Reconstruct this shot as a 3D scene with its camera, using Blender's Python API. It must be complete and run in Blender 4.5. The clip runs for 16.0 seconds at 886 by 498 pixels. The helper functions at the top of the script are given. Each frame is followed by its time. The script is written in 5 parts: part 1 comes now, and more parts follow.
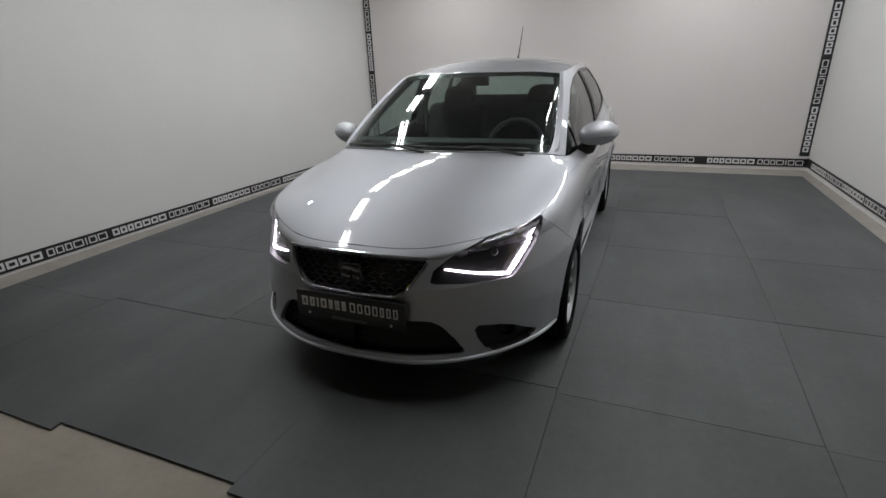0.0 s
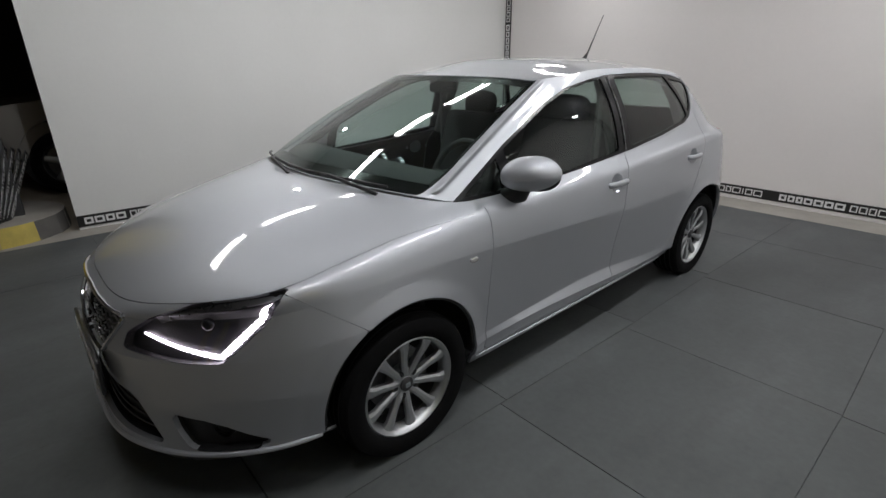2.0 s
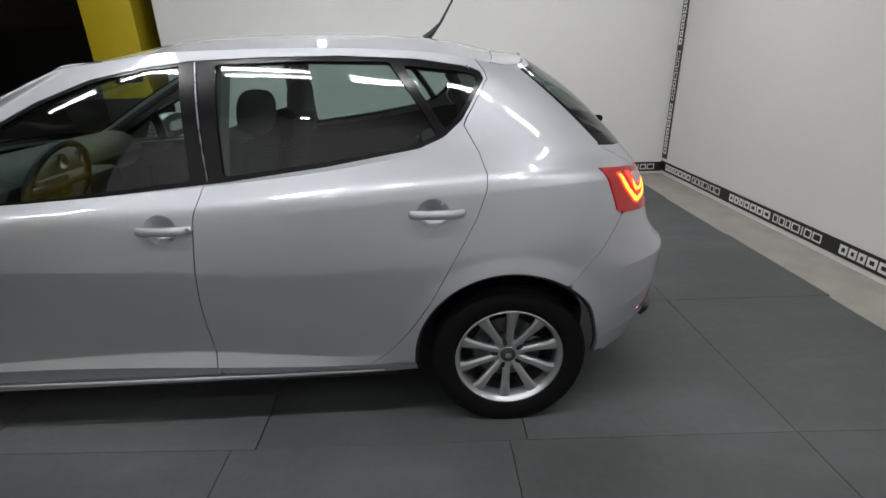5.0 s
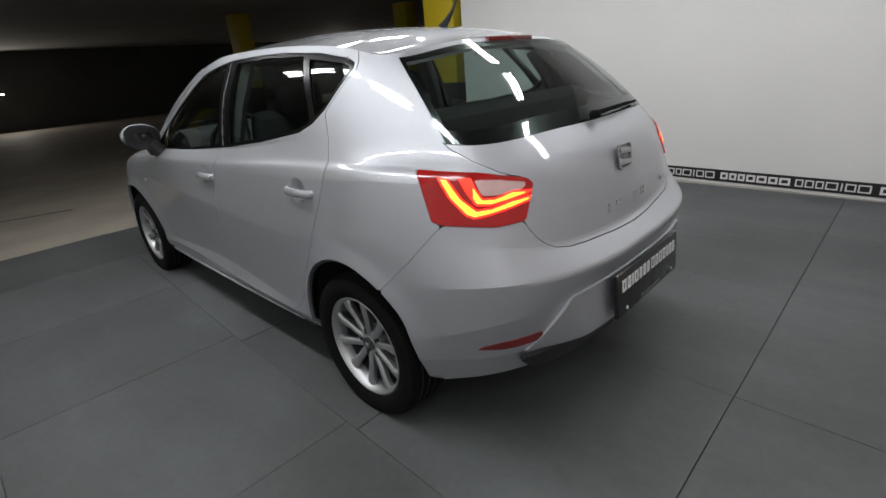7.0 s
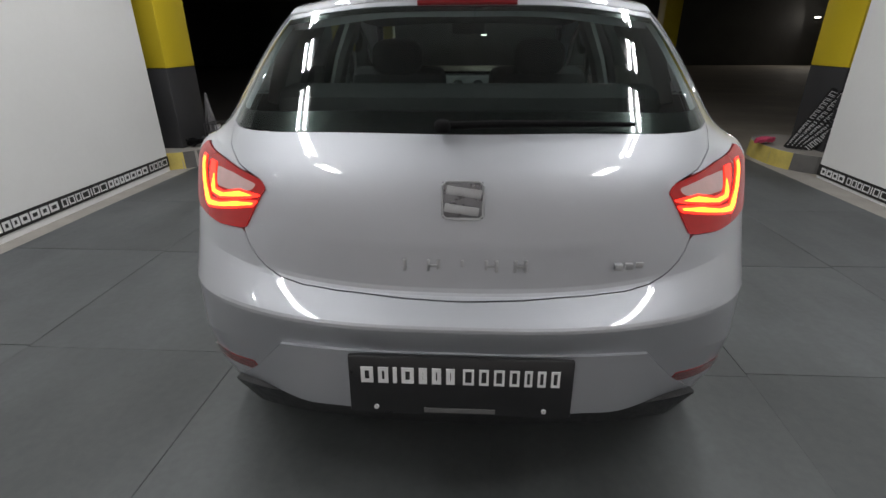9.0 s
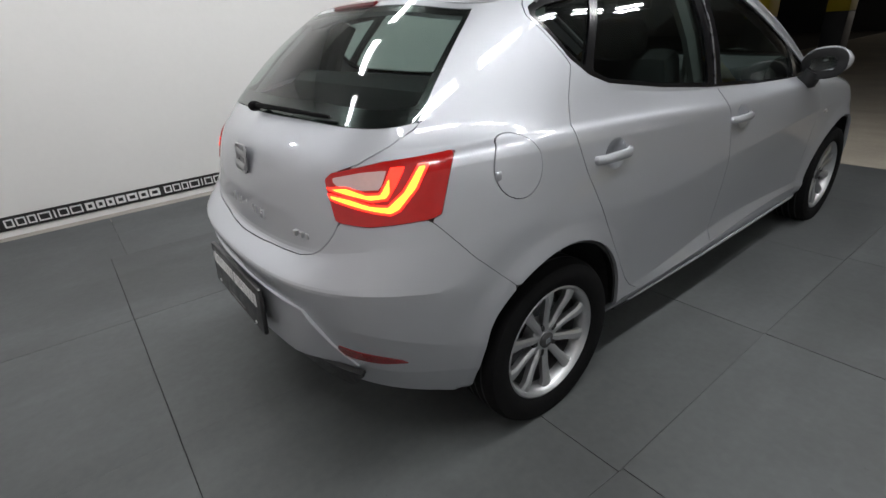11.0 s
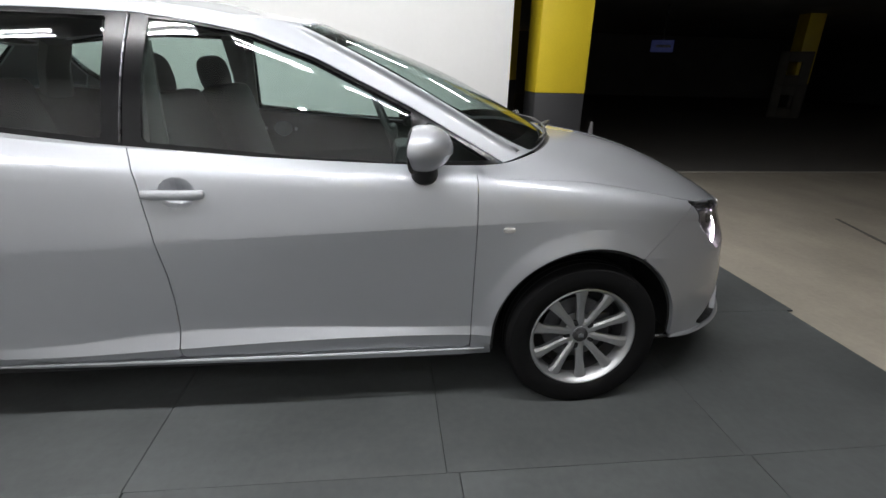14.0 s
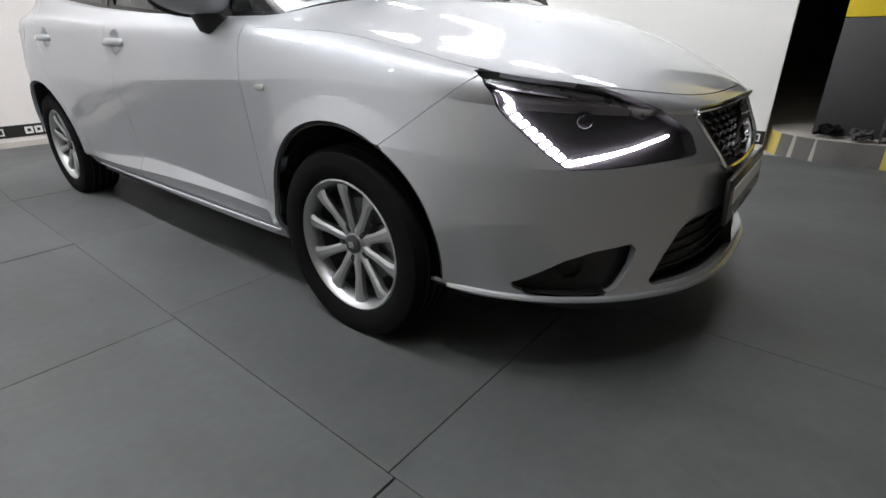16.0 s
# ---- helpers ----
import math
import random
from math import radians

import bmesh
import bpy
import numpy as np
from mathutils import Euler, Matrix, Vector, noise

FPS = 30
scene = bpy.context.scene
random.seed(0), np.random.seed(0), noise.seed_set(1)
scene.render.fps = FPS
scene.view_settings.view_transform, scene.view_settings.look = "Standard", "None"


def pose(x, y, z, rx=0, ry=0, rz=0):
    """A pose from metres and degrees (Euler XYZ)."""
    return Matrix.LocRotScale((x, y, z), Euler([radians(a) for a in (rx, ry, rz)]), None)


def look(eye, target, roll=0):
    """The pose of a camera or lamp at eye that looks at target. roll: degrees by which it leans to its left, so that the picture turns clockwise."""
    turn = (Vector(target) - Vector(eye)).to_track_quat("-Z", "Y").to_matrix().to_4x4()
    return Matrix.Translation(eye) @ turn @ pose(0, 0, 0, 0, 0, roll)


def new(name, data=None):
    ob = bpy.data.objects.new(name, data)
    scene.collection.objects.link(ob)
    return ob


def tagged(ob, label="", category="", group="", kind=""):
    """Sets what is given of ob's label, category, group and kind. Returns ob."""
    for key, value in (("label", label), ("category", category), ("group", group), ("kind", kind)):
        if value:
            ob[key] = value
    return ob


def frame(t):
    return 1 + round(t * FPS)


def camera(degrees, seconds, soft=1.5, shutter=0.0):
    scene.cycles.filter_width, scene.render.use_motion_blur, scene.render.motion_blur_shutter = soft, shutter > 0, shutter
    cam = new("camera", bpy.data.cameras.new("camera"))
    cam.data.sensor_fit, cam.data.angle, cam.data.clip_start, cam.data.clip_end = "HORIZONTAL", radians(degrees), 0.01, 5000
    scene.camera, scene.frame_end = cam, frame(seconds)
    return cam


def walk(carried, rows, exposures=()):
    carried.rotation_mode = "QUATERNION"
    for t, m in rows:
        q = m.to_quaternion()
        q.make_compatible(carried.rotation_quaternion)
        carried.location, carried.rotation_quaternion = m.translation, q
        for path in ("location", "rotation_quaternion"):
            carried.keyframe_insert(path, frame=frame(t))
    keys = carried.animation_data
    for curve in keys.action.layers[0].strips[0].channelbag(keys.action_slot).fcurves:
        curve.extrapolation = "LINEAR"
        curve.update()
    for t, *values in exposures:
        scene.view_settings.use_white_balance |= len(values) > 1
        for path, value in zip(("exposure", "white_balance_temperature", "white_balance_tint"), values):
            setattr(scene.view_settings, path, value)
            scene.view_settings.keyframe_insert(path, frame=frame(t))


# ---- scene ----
cam = camera(85.1, 16.0)
PATH = [
    (0, (1.067, -3.61, 1.374), (0.356, -1.881, 0.663), -2.2),
    (0.5, (1.431, -3.388, 1.377), (0.522, -1.755, 0.664), -1.8),
    (1, (1.71, -3.026, 1.37), (0.596, -1.527, 0.656), -1.6),
    (1.5, (1.928, -2.61, 1.384), (0.646, -1.253, 0.666), -1.2),
    (2, (2.003, -2.116, 1.384), (0.606, -0.879, 0.663), -0.6),
    (2.5, (2.097, -1.622, 1.355), (0.618, -0.484, 0.636), -0.4),
    (3, (2.157, -1.08, 1.352), (0.61, -0.051, 0.614), -0.0),
    (3.5, (2.225, -0.526, 1.304), (0.626, 0.415, 0.557), 0.2),
    (4, (2.299, 0.01, 1.303), (0.614, 0.784, 0.560), 0.0),
    (4.5, (2.305, 0.503, 1.298), (0.501, 0.924, 0.556), -1.1),
    (5, (2.305, 0.98, 1.313), (0.455, 1.021, 0.567), -1.8),
    (5.2, (2.291, 1.165, 1.315), (0.444, 1.035, 0.575), -2.1),
    (7.3, (1.473, 2.721, 1.231), (0.347, 1.247, 0.484), -3.5),
    (7.5, (1.318, 2.78, 1.235), (0.333, 1.22, 0.462), -2.2),
    (8, (0.903, 2.854, 1.23), (0.268, 1.127, 0.445), -1.5),
    (8.5, (0.448, 2.882, 1.213), (0.161, 1.067, 0.424), -0.9),
    (9, (-0.010, 2.892, 1.203), (0.087, 1.059, 0.408), -0.2),
    (9.2, (-0.17, 2.897, 1.203), (-0.006, 1.069, 0.42), 0.6),
    (11.3, (-1.781, 2.1, 1.236), (-0.236, 1.139, 0.406), -2.9),
    (11.5, (-1.845, 1.966, 1.254), (-0.27, 1.05, 0.429), -1.6),
    (12, (-2.034, 1.545, 1.24), (-0.38, 0.731, 0.464), 0.4),
    (12.5, (-2.165, 1.054, 1.215), (-0.437, 0.356, 0.489), 1.3),
    (13, (-2.281, 0.524, 1.205), (-0.483, 0.015, 0.492), 1.3),
    (13.5, (-2.337, 0.007, 1.208), (-0.499, -0.331, 0.495), 1.5),
    (14, (-2.29, -0.52, 1.186), (-0.432, -0.743, 0.48), 1.5),
    (14.5, (-2.267, -0.998, 1.14), (-0.406, -1.061, 0.411), 1.8),
    (15, (-2.118, -1.479, 0.991), (-0.322, -1.025, 0.238), -0.9),
    (15.5, (-1.928, -1.872, 0.843), (-0.301, -1.023, 0.046), -1.4),
    (16, (-1.641, -2.250, 0.810), (-0.197, -1.092, 0.014), -0.3),
]
walk(cam, [(t, look(eye, aim, lean)) for t, eye, aim, lean in PATH], [(0, -0.48), (1, -0.40), (3, -0.36), (5.2, -0.20), (9.2, -0.15), (11.3, 0.04), (12.5, 0.28), (14, 0.44), (16, 0.56)])

# ---- world and lights ----
world = bpy.data.worlds.new("night")
scene.world = world
world.use_nodes = True
world.node_tree.nodes["Background"].inputs[0].default_value = (0.02, 0.022, 0.028, 1)
world.node_tree.nodes["Background"].inputs[1].default_value = 0.15

TUBE_POWER = 11.6
SPOT_POWER = 3.0


def area(name, place, aim, w, h, power, colour):
    lamp = bpy.data.lights.new(name, "AREA")
    lamp.shape, lamp.size, lamp.size_y, lamp.energy, lamp.color = "RECTANGLE", w, h, power, colour
    ob = new(name, lamp)
    ob.matrix_world = look(place, aim)
    return ob


# ---- materials ----
def mat(name, base, rough=0.5, metal=0.0, coat=0.0, scale=0.0, vary=0.0, bump=0.0, fine=0.0, emit=None, power=0.0, spec=0.5):
    """A principled material with two scales of noise in colour and relief."""
    m = bpy.data.materials.new(name)
    m.use_nodes = True
    nt = m.node_tree
    b = nt.nodes["Principled BSDF"]
    b.inputs["Base Color"].default_value = (*base, 1)
    b.inputs["Roughness"].default_value = rough
    b.inputs["Metallic"].default_value = metal
    b.inputs["Coat Weight"].default_value = coat
    b.inputs["Coat Roughness"].default_value = 0.04
    b.inputs["Specular IOR Level"].default_value = spec
    if emit:
        b.inputs["Emission Color"].default_value = (*emit, 1)
        b.inputs["Emission Strength"].default_value = power
    if scale:
        co = nt.nodes.new("ShaderNodeTexCoord")
        n1 = nt.nodes.new("ShaderNodeTexNoise")
        n1.inputs["Scale"].default_value = scale
        n1.inputs["Detail"].default_value = 6
        n2 = nt.nodes.new("ShaderNodeTexNoise")
        n2.inputs["Scale"].default_value = scale * 24
        n2.inputs["Detail"].default_value = 4
        for n in (n1, n2):
            nt.links.new(co.outputs["Object"], n.inputs["Vector"])
        mixn = nt.nodes.new("ShaderNodeMath")
        mixn.operation = "MULTIPLY_ADD"
        nt.links.new(n2.outputs["Fac"], mixn.inputs[0])
        mixn.inputs[1].default_value = 0.45
        nt.links.new(n1.outputs["Fac"], mixn.inputs[2])
        ramp = nt.nodes.new("ShaderNodeMapRange")
        nt.links.new(mixn.outputs[0], ramp.inputs[0])
        ramp.inputs[1].default_value, ramp.inputs[2].default_value = 0.35, 1.1
        ramp.inputs[3].default_value, ramp.inputs[4].default_value = 1 - vary, 1 + vary
        mul = nt.nodes.new("ShaderNodeVectorMath")
        mul.operation = "SCALE"
        mul.inputs[0].default_value = base
        nt.links.new(ramp.outputs[0], mul.inputs["Scale"])
        nt.links.new(mul.outputs[0], b.inputs["Base Color"])
        rr = nt.nodes.new("ShaderNodeMapRange")
        nt.links.new(n1.outputs["Fac"], rr.inputs[0])
        rr.inputs[1].default_value, rr.inputs[2].default_value = 0.3, 0.7
        rr.inputs[3].default_value, rr.inputs[4].default_value = max(0.02, rough - 0.08), min(1, rough + 0.08)
        nt.links.new(rr.outputs[0], b.inputs["Roughness"])
        if bump:
            bp = nt.nodes.new("ShaderNodeBump")
            bp.inputs["Strength"].default_value = bump
            bp.inputs["Distance"].default_value = 0.004
            nt.links.new(n2.outputs["Fac"], bp.inputs["Height"])
            nt.links.new(bp.outputs[0], b.inputs["Normal"])
    return m


def glass(name, tint, gloss=0.015, mirror=0.06):
    m = bpy.data.materials.new(name)
    m.use_nodes = True
    nt = m.node_tree
    nt.nodes.remove(nt.nodes["Principled BSDF"])
    tr = nt.nodes.new("ShaderNodeBsdfTransparent")
    tr.inputs[0].default_value = (*tint, 1)
    gl = nt.nodes.new("ShaderNodeBsdfGlossy")
    gl.inputs["Roughness"].default_value = gloss
    lw = nt.nodes.new("ShaderNodeLayerWeight")
    lw.inputs[0].default_value = 0.5
    pw = nt.nodes.new("ShaderNodeMath")
    pw.operation = "POWER"
    nt.links.new(lw.outputs["Facing"], pw.inputs[0])
    pw.inputs[1].default_value = 4.0
    fr = nt.nodes.new("ShaderNodeMath")
    fr.operation = "MULTIPLY_ADD"
    nt.links.new(pw.outputs[0], fr.inputs[0])
    fr.inputs[1].default_value, fr.inputs[2].default_value = 0.85, mirror
    mx = nt.nodes.new("ShaderNodeMixShader")
    nt.links.new(fr.outputs[0], mx.inputs[0])
    nt.links.new(tr.outputs[0], mx.inputs[1])
    nt.links.new(gl.outputs[0], mx.inputs[2])
    nt.links.new(mx.outputs[0], nt.nodes["Material Output"].inputs[0])
    return m


PAINT = mat("silver_paint", (0.485, 0.50, 0.528), 0.60, 0.96, 1.0, 900, 0.06)
BLACK_TRIM = mat("black_trim", (0.012, 0.012, 0.013), 0.45, 0, 0, 60, 0.3, 0.15)
GLOSS_BLACK = mat("gloss_black", (0.006, 0.006, 0.007), 0.2, 0, 0.0, 0, 0.2, spec=0.3)
DARK_CHROME = mat("dark_chrome", (0.22, 0.22, 0.23), 0.3, 1.0, 0, 40, 0.2)
SHELL = mat("dark_inner_shell", (0.012, 0.012, 0.013), 0.7, 0, 0, 30, 0.2)
CHROME = mat("chrome", (0.66, 0.67, 0.69), 0.18, 1.0, 0, 40, 0.04)
ALLOY = mat("alloy_wheel_silver", (0.47, 0.48, 0.49), 0.42, 0.9, 0.3)
RIM_DARK = mat("dark_rim_barrel", (0.10, 0.10, 0.105), 0.5, 0.5, 0, 60, 0.15)
RUBBER = mat("tyre_rubber", (0.006, 0.006, 0.0063), 0.9, 0, 0, 30, 0.35, 0.3, spec=0.1)
STEEL = mat("brake_steel", (0.18, 0.18, 0.19), 0.4, 1.0, 0, 50, 0.3)
SCREEN = glass("tinted_glass", (0.66, 0.76, 0.73), 0.015, 0.07)
REAR_SCREEN = glass("tinted_rear_glass", (0.56, 0.65, 0.62))
CLEAR = glass("clear_lens", (0.92, 0.93, 0.95))
MIRROR = mat("mirror_glass", (0.55, 0.57, 0.58), 0.02, 1.0)
DRL = mat("white_led", (0.9, 0.9, 0.95), 0.3, emit=(1.0, 0.88, 1.0), power=28)
RED_LENS = mat("red_lens", (0.16, 0.006, 0.008), 0.12, 0, 1.0, 40, 0.15)
PALE_LENS = mat("pale_lens", (0.62, 0.40, 0.38), 0.15, 0.2, 1.0, 40, 0.1)
RED_LED = mat("red_led", (0.8, 0.03, 0.02), 0.3, emit=(1.0, 0.02, 0.008), power=3.2)
LED_CORE = mat("led_core", (0.8, 0.3, 0.05), 0.3, emit=(1.0, 0.30, 0.02), power=4.5)
# Weak emission over the whole lens stands in for bloom from the lit bars.
LAMP_LENS = mat("red_bloom_lens", (0.22, 0.003, 0.003), 0.16, 0, 0.25, 40, 0.15, emit=(1.0, 0.010, 0.006), power=0.12)
AMBER = mat("clear_marker", (0.46, 0.45, 0.43), 0.2, 0.3, 1.0)
CLOTH = mat("seat_cloth", (0.042, 0.042, 0.044), 0.9, 0, 0, 40, 0.3, 0.4)
DASH = mat("dashboard_plastic", (0.045, 0.045, 0.046), 0.6, 0, 0, 40, 0.25, 0.3)
GREY_TRIM = mat("grey_pillar_trim", (0.13, 0.13, 0.128), 0.8, 0, 0, 40, 0.15, 0.2)
PALE_FILM = mat("pale_plastic_film", (0.17, 0.165, 0.17), 0.35, 0, 0, 60, 0.2)
PLATE = mat("plate_black", (0.012, 0.012, 0.013), 0.35, 0, 0.3, 30, 0.2)
WHITE_PRINT = mat("white_print", (0.72, 0.72, 0.72), 0.5, 0, 0, 30, 0.06)
BANNER = mat("banner_black", (0.012, 0.012, 0.012), 0.4, 0, 0.2, 10, 0.2)
WALL_WARM = mat("warm_white_panel", (0.73, 0.70, 0.685), 0.55, 0, 0, 1.2, 0.035, 0.04)
WALL = mat("white_wall_panel", (0.74, 0.74, 0.725), 0.55, 0, 0, 1.2, 0.035, 0.04)
MAT_GREY = mat("grey_rubber_mat", (0.083, 0.089, 0.090), 0.60, 0, 0, 1.6, 0.27, 0.10)
CONCRETE = mat("tan_concrete", (0.35, 0.315, 0.26), 0.75, 0, 0, 1.4, 0.2, 0.3)
CEILING = mat("ceiling_concrete", (0.40, 0.40, 0.39), 0.85, 0, 0, 1.0, 0.2, 0.3)
DARK_WALL = mat("dark_hall_wall", (0.11, 0.11, 0.108), 0.85, 0, 0, 0.8, 0.3, 0.3)
def vary_by_object(m, amount):
    nt = m.node_tree
    b = nt.nodes["Principled BSDF"]
    link = b.inputs["Base Color"].links[0]
    info = nt.nodes.new("ShaderNodeObjectInfo")
    rg = nt.nodes.new("ShaderNodeMapRange")
    rg.inputs[3].default_value, rg.inputs[4].default_value = 1 - amount, 1 + amount
    nt.links.new(info.outputs["Random"], rg.inputs[0])
    sc = nt.nodes.new("ShaderNodeVectorMath")
    sc.operation = "SCALE"
    nt.links.new(link.from_socket, sc.inputs[0])
    nt.links.new(rg.outputs[0], sc.inputs["Scale"])
    nt.links.new(sc.outputs[0], b.inputs["Base Color"])


def scuffed(m, scale, amount, stretch):
    """Adds cloudy dirt, long scuffs and small dark specks to a material's base colour."""
    nt = m.node_tree
    b = nt.nodes["Principled BSDF"]
    co = nt.nodes.new("ShaderNodeTexCoord")
    sock = b.inputs["Base Color"].links[0].from_socket
    for k, (sc, st, lo, hi, amt) in enumerate(((scale, (1, 1, 1), .32, .68, amount), (scale * 2.2, stretch, .45, .72, amount * .8), (scale * 30, (1, 1, 1), .70, .78, -.35))):
        mp = nt.nodes.new("ShaderNodeMapping")
        mp.inputs["Scale"].default_value = st
        mp.inputs["Location"].default_value = (3.1 * k, 1.7 * k, 0)
        n = nt.nodes.new("ShaderNodeTexNoise")
        n.inputs["Scale"].default_value, n.inputs["Detail"].default_value, n.inputs["Roughness"].default_value = sc, 5, .62
        nt.links.new(co.outputs["Object"], mp.inputs[0])
        nt.links.new(mp.outputs[0], n.inputs["Vector"])
        rg = nt.nodes.new("ShaderNodeMapRange")
        rg.inputs[1].default_value, rg.inputs[2].default_value = lo, hi
        rg.inputs[3].default_value, rg.inputs[4].default_value = (1 - amt, 1 + amt) if amt > 0 else (1, 1 + amt)
        nt.links.new(n.outputs["Fac"], rg.inputs[0])
        mul = nt.nodes.new("ShaderNodeVectorMath")
        mul.operation = "SCALE"
        nt.links.new(sock, mul.inputs[0])
        nt.links.new(rg.outputs[0], mul.inputs["Scale"])
        sock = mul.outputs[0]
    nt.links.new(sock, b.inputs["Base Color"])


vary_by_object(MAT_GREY, 0.10)
scuffed(MAT_GREY, 1.1, 0.16, (1, .22, 1))
scuffed(CONCRETE, 0.9, 0.10, (.3, 1, 1))
YELLOW = mat("yellow_paint", (0.62, 0.47, 0.02), 0.5, 0, 0, 3, 0.1, 0.15)
CHARCOAL = mat("charcoal_paint", (0.032, 0.032, 0.034), 0.6, 0, 0, 3, 0.2, 0.15)
KERB_GREY = mat("kerb_concrete", (0.33, 0.31, 0.28), 0.85, 0, 0, 5, 0.2, 0.3)
KERB_DARK = mat("dark_kerb_paint", (0.11, 0.105, 0.10), 0.85, 0, 0, 6, 0.3, 0.4)
YELLOW_WORN = mat("worn_yellow_paint", (0.50, 0.40, 0.10), 0.7, 0, 0, 7, 0.35, 0.4)
TARMAC = mat("dark_hall_floor", (0.10, 0.094, 0.085), 0.85, 0, 0, 3, 0.3, 0.3)
TUBE = mat("tube_glow", (1, 1, 1), 0.5, emit=(1.0, 1.0, 0.98), power=9)
SPOT_GLOW = mat("lamp_glow", (1, 1, 1), 0.5, emit=(0.92, 0.96, 1.0), power=200)
WHITE_METAL = mat("white_metal", (0.7, 0.7, 0.7), 0.4, 0, 0, 20, 0.05)
FAR_GLOW = mat("far_lamp_glow", (1, 1, 1), 0.5, emit=(1.0, 0.9, 0.8), power=5)
AMBER_GLOW = mat("amber_glow", (1, 1, 1), 0.5, emit=(1.0, 0.45, 0.1), power=3)
GREEN_GLOW = mat("green_glow", (1, 1, 1), 0.5, emit=(0.15, 1.0, 0.55), power=3)
# Sign face with a faint blue emission added to its colour.
BLUE_SIGN_GLOW = mat("glowing_blue_sign_face", (0.04, 0.06, 0.2), 0.5, emit=(0.25, 0.3, 0.9), power=0.02)
DARK_PAINT = mat("dark_brown_paint", (0.09, 0.075, 0.06), 0.3, 0.4, 1.0)


# ---- mesh helpers ----
def finish(ob, material, smooth=True, angle=32):
    me = ob.data
    me.materials.append(material)
    if smooth:
        me.shade_smooth()
        me.set_sharp_from_angle(angle=radians(angle))
    return ob


def part(name, bm, material, parent=None, label="", smooth=True, angle=32):
    me = bpy.data.meshes.new(name)
    bmesh.ops.recalc_face_normals(bm, faces=bm.faces)
    bm.to_mesh(me)
    bm.free()
    ob = new(name, me)
    finish(ob, material, smooth, angle)
    if parent:
        ob.parent = parent
    if label:
        tagged(ob, label)
    return ob


def raw(name, verts, faces, material, parent=None, label="", smooth=True, angle=32):
    me = bpy.data.meshes.new(name)
    me.from_pydata([tuple(v) for v in verts], [], faces)
    me.update()
    ob = new(name, me)
    finish(ob, material, smooth, angle)
    if parent:
        ob.parent = parent
    if label:
        tagged(ob, label)
    return ob


def box(bm, x0, x1, y0, y1, z0, z1, bevel=0.0, m=None):
    r = bmesh.ops.create_cube(bm, size=1)
    vs = r["verts"]
    for v in vs:
        v.co = Vector(((x0 + x1) / 2 + v.co.x * (x1 - x0), (y0 + y1) / 2 + v.co.y * (y1 - y0), (z0 + z1) / 2 + v.co.z * (z1 - z0)))
    if bevel:
        es = list({e for v in vs for e in v.link_edges})
        out = bmesh.ops.bevel(bm, geom=es, offset=bevel, segments=2, affect="EDGES", profile=0.5)
        vs = list({v for f in out["faces"] for v in f.verts} | {v for v in vs if v.is_valid})
    if m is not None:
        bmesh.ops.transform(bm, matrix=m, verts=[v for v in vs if v.is_valid])
    return vs


def boxed(x0, x1, y0, y1, z0, z1, bevel=0.0):
    bm = bmesh.new()
    box(bm, x0, x1, y0, y1, z0, z1, bevel)
    return bm


def tube(pts, r, n=8, closed=False, flat=1.0):
    """A swept round bar through pts."""
    bm = bmesh.new()
    pts = [Vector(p) for p in pts]
    rings = []
    for i, p in enumerate(pts):
        a = pts[i - 1] if (i or closed) else p
        b = pts[(i + 1) % len(pts)] if (i < len(pts) - 1 or closed) else p
        d = (b - a).normalized()
        s = d.cross(Vector((0, 0, 1)))
        s = s.normalized() if s.length > 1e-4 else Vector((1, 0, 0))
        w = s.cross(d)
        rr = r[i] if isinstance(r, (list, tuple)) else r
        rings.append([bm.verts.new(p + rr * (s * math.cos(k * math.tau / n) * flat + w * math.sin(k * math.tau / n))) for k in range(n)])
    span = len(rings) if closed else len(rings) - 1
    for i in range(span):
        a, b = rings[i], rings[(i + 1) % len(rings)]
        for k in range(n):
            bm.faces.new((a[k], a[(k + 1) % n], b[(k + 1) % n], b[k]))
    if not closed:
        bm.faces.new(rings[0])
        bm.faces.new(rings[-1])
    return bm


def lathe(profile, n=64, closed=False):
    """Turns (radius, x) pairs about the x axis."""
    bm = bmesh.new()
    rings = [[bm.verts.new((x, r * math.cos(k * math.tau / n), r * math.sin(k * math.tau / n))) for k in range(n)] for r, x in profile]
    span = len(rings) if closed else len(rings) - 1
    for i in range(span):
        a, b = rings[i], rings[(i + 1) % len(rings)]
        for k in range(n):
            bm.faces.new((a[k], a[(k + 1) % n], b[(k + 1) % n], b[k]))
    return bm


def empty(name, label, category, group="", place=(0, 0, 0)):
    ob = new(name)
    ob.location = place
    return tagged(ob, label, category, group)


# ---- floor ----
FZ = -0.010  # top of the mats
ground = part("ground", boxed(-40, 40, -40, 30, -0.3, FZ - 0.012), CONCRETE, smooth=False)
tagged(ground, "bare tan concrete floor of the parking hall", "floor", kind="structure")

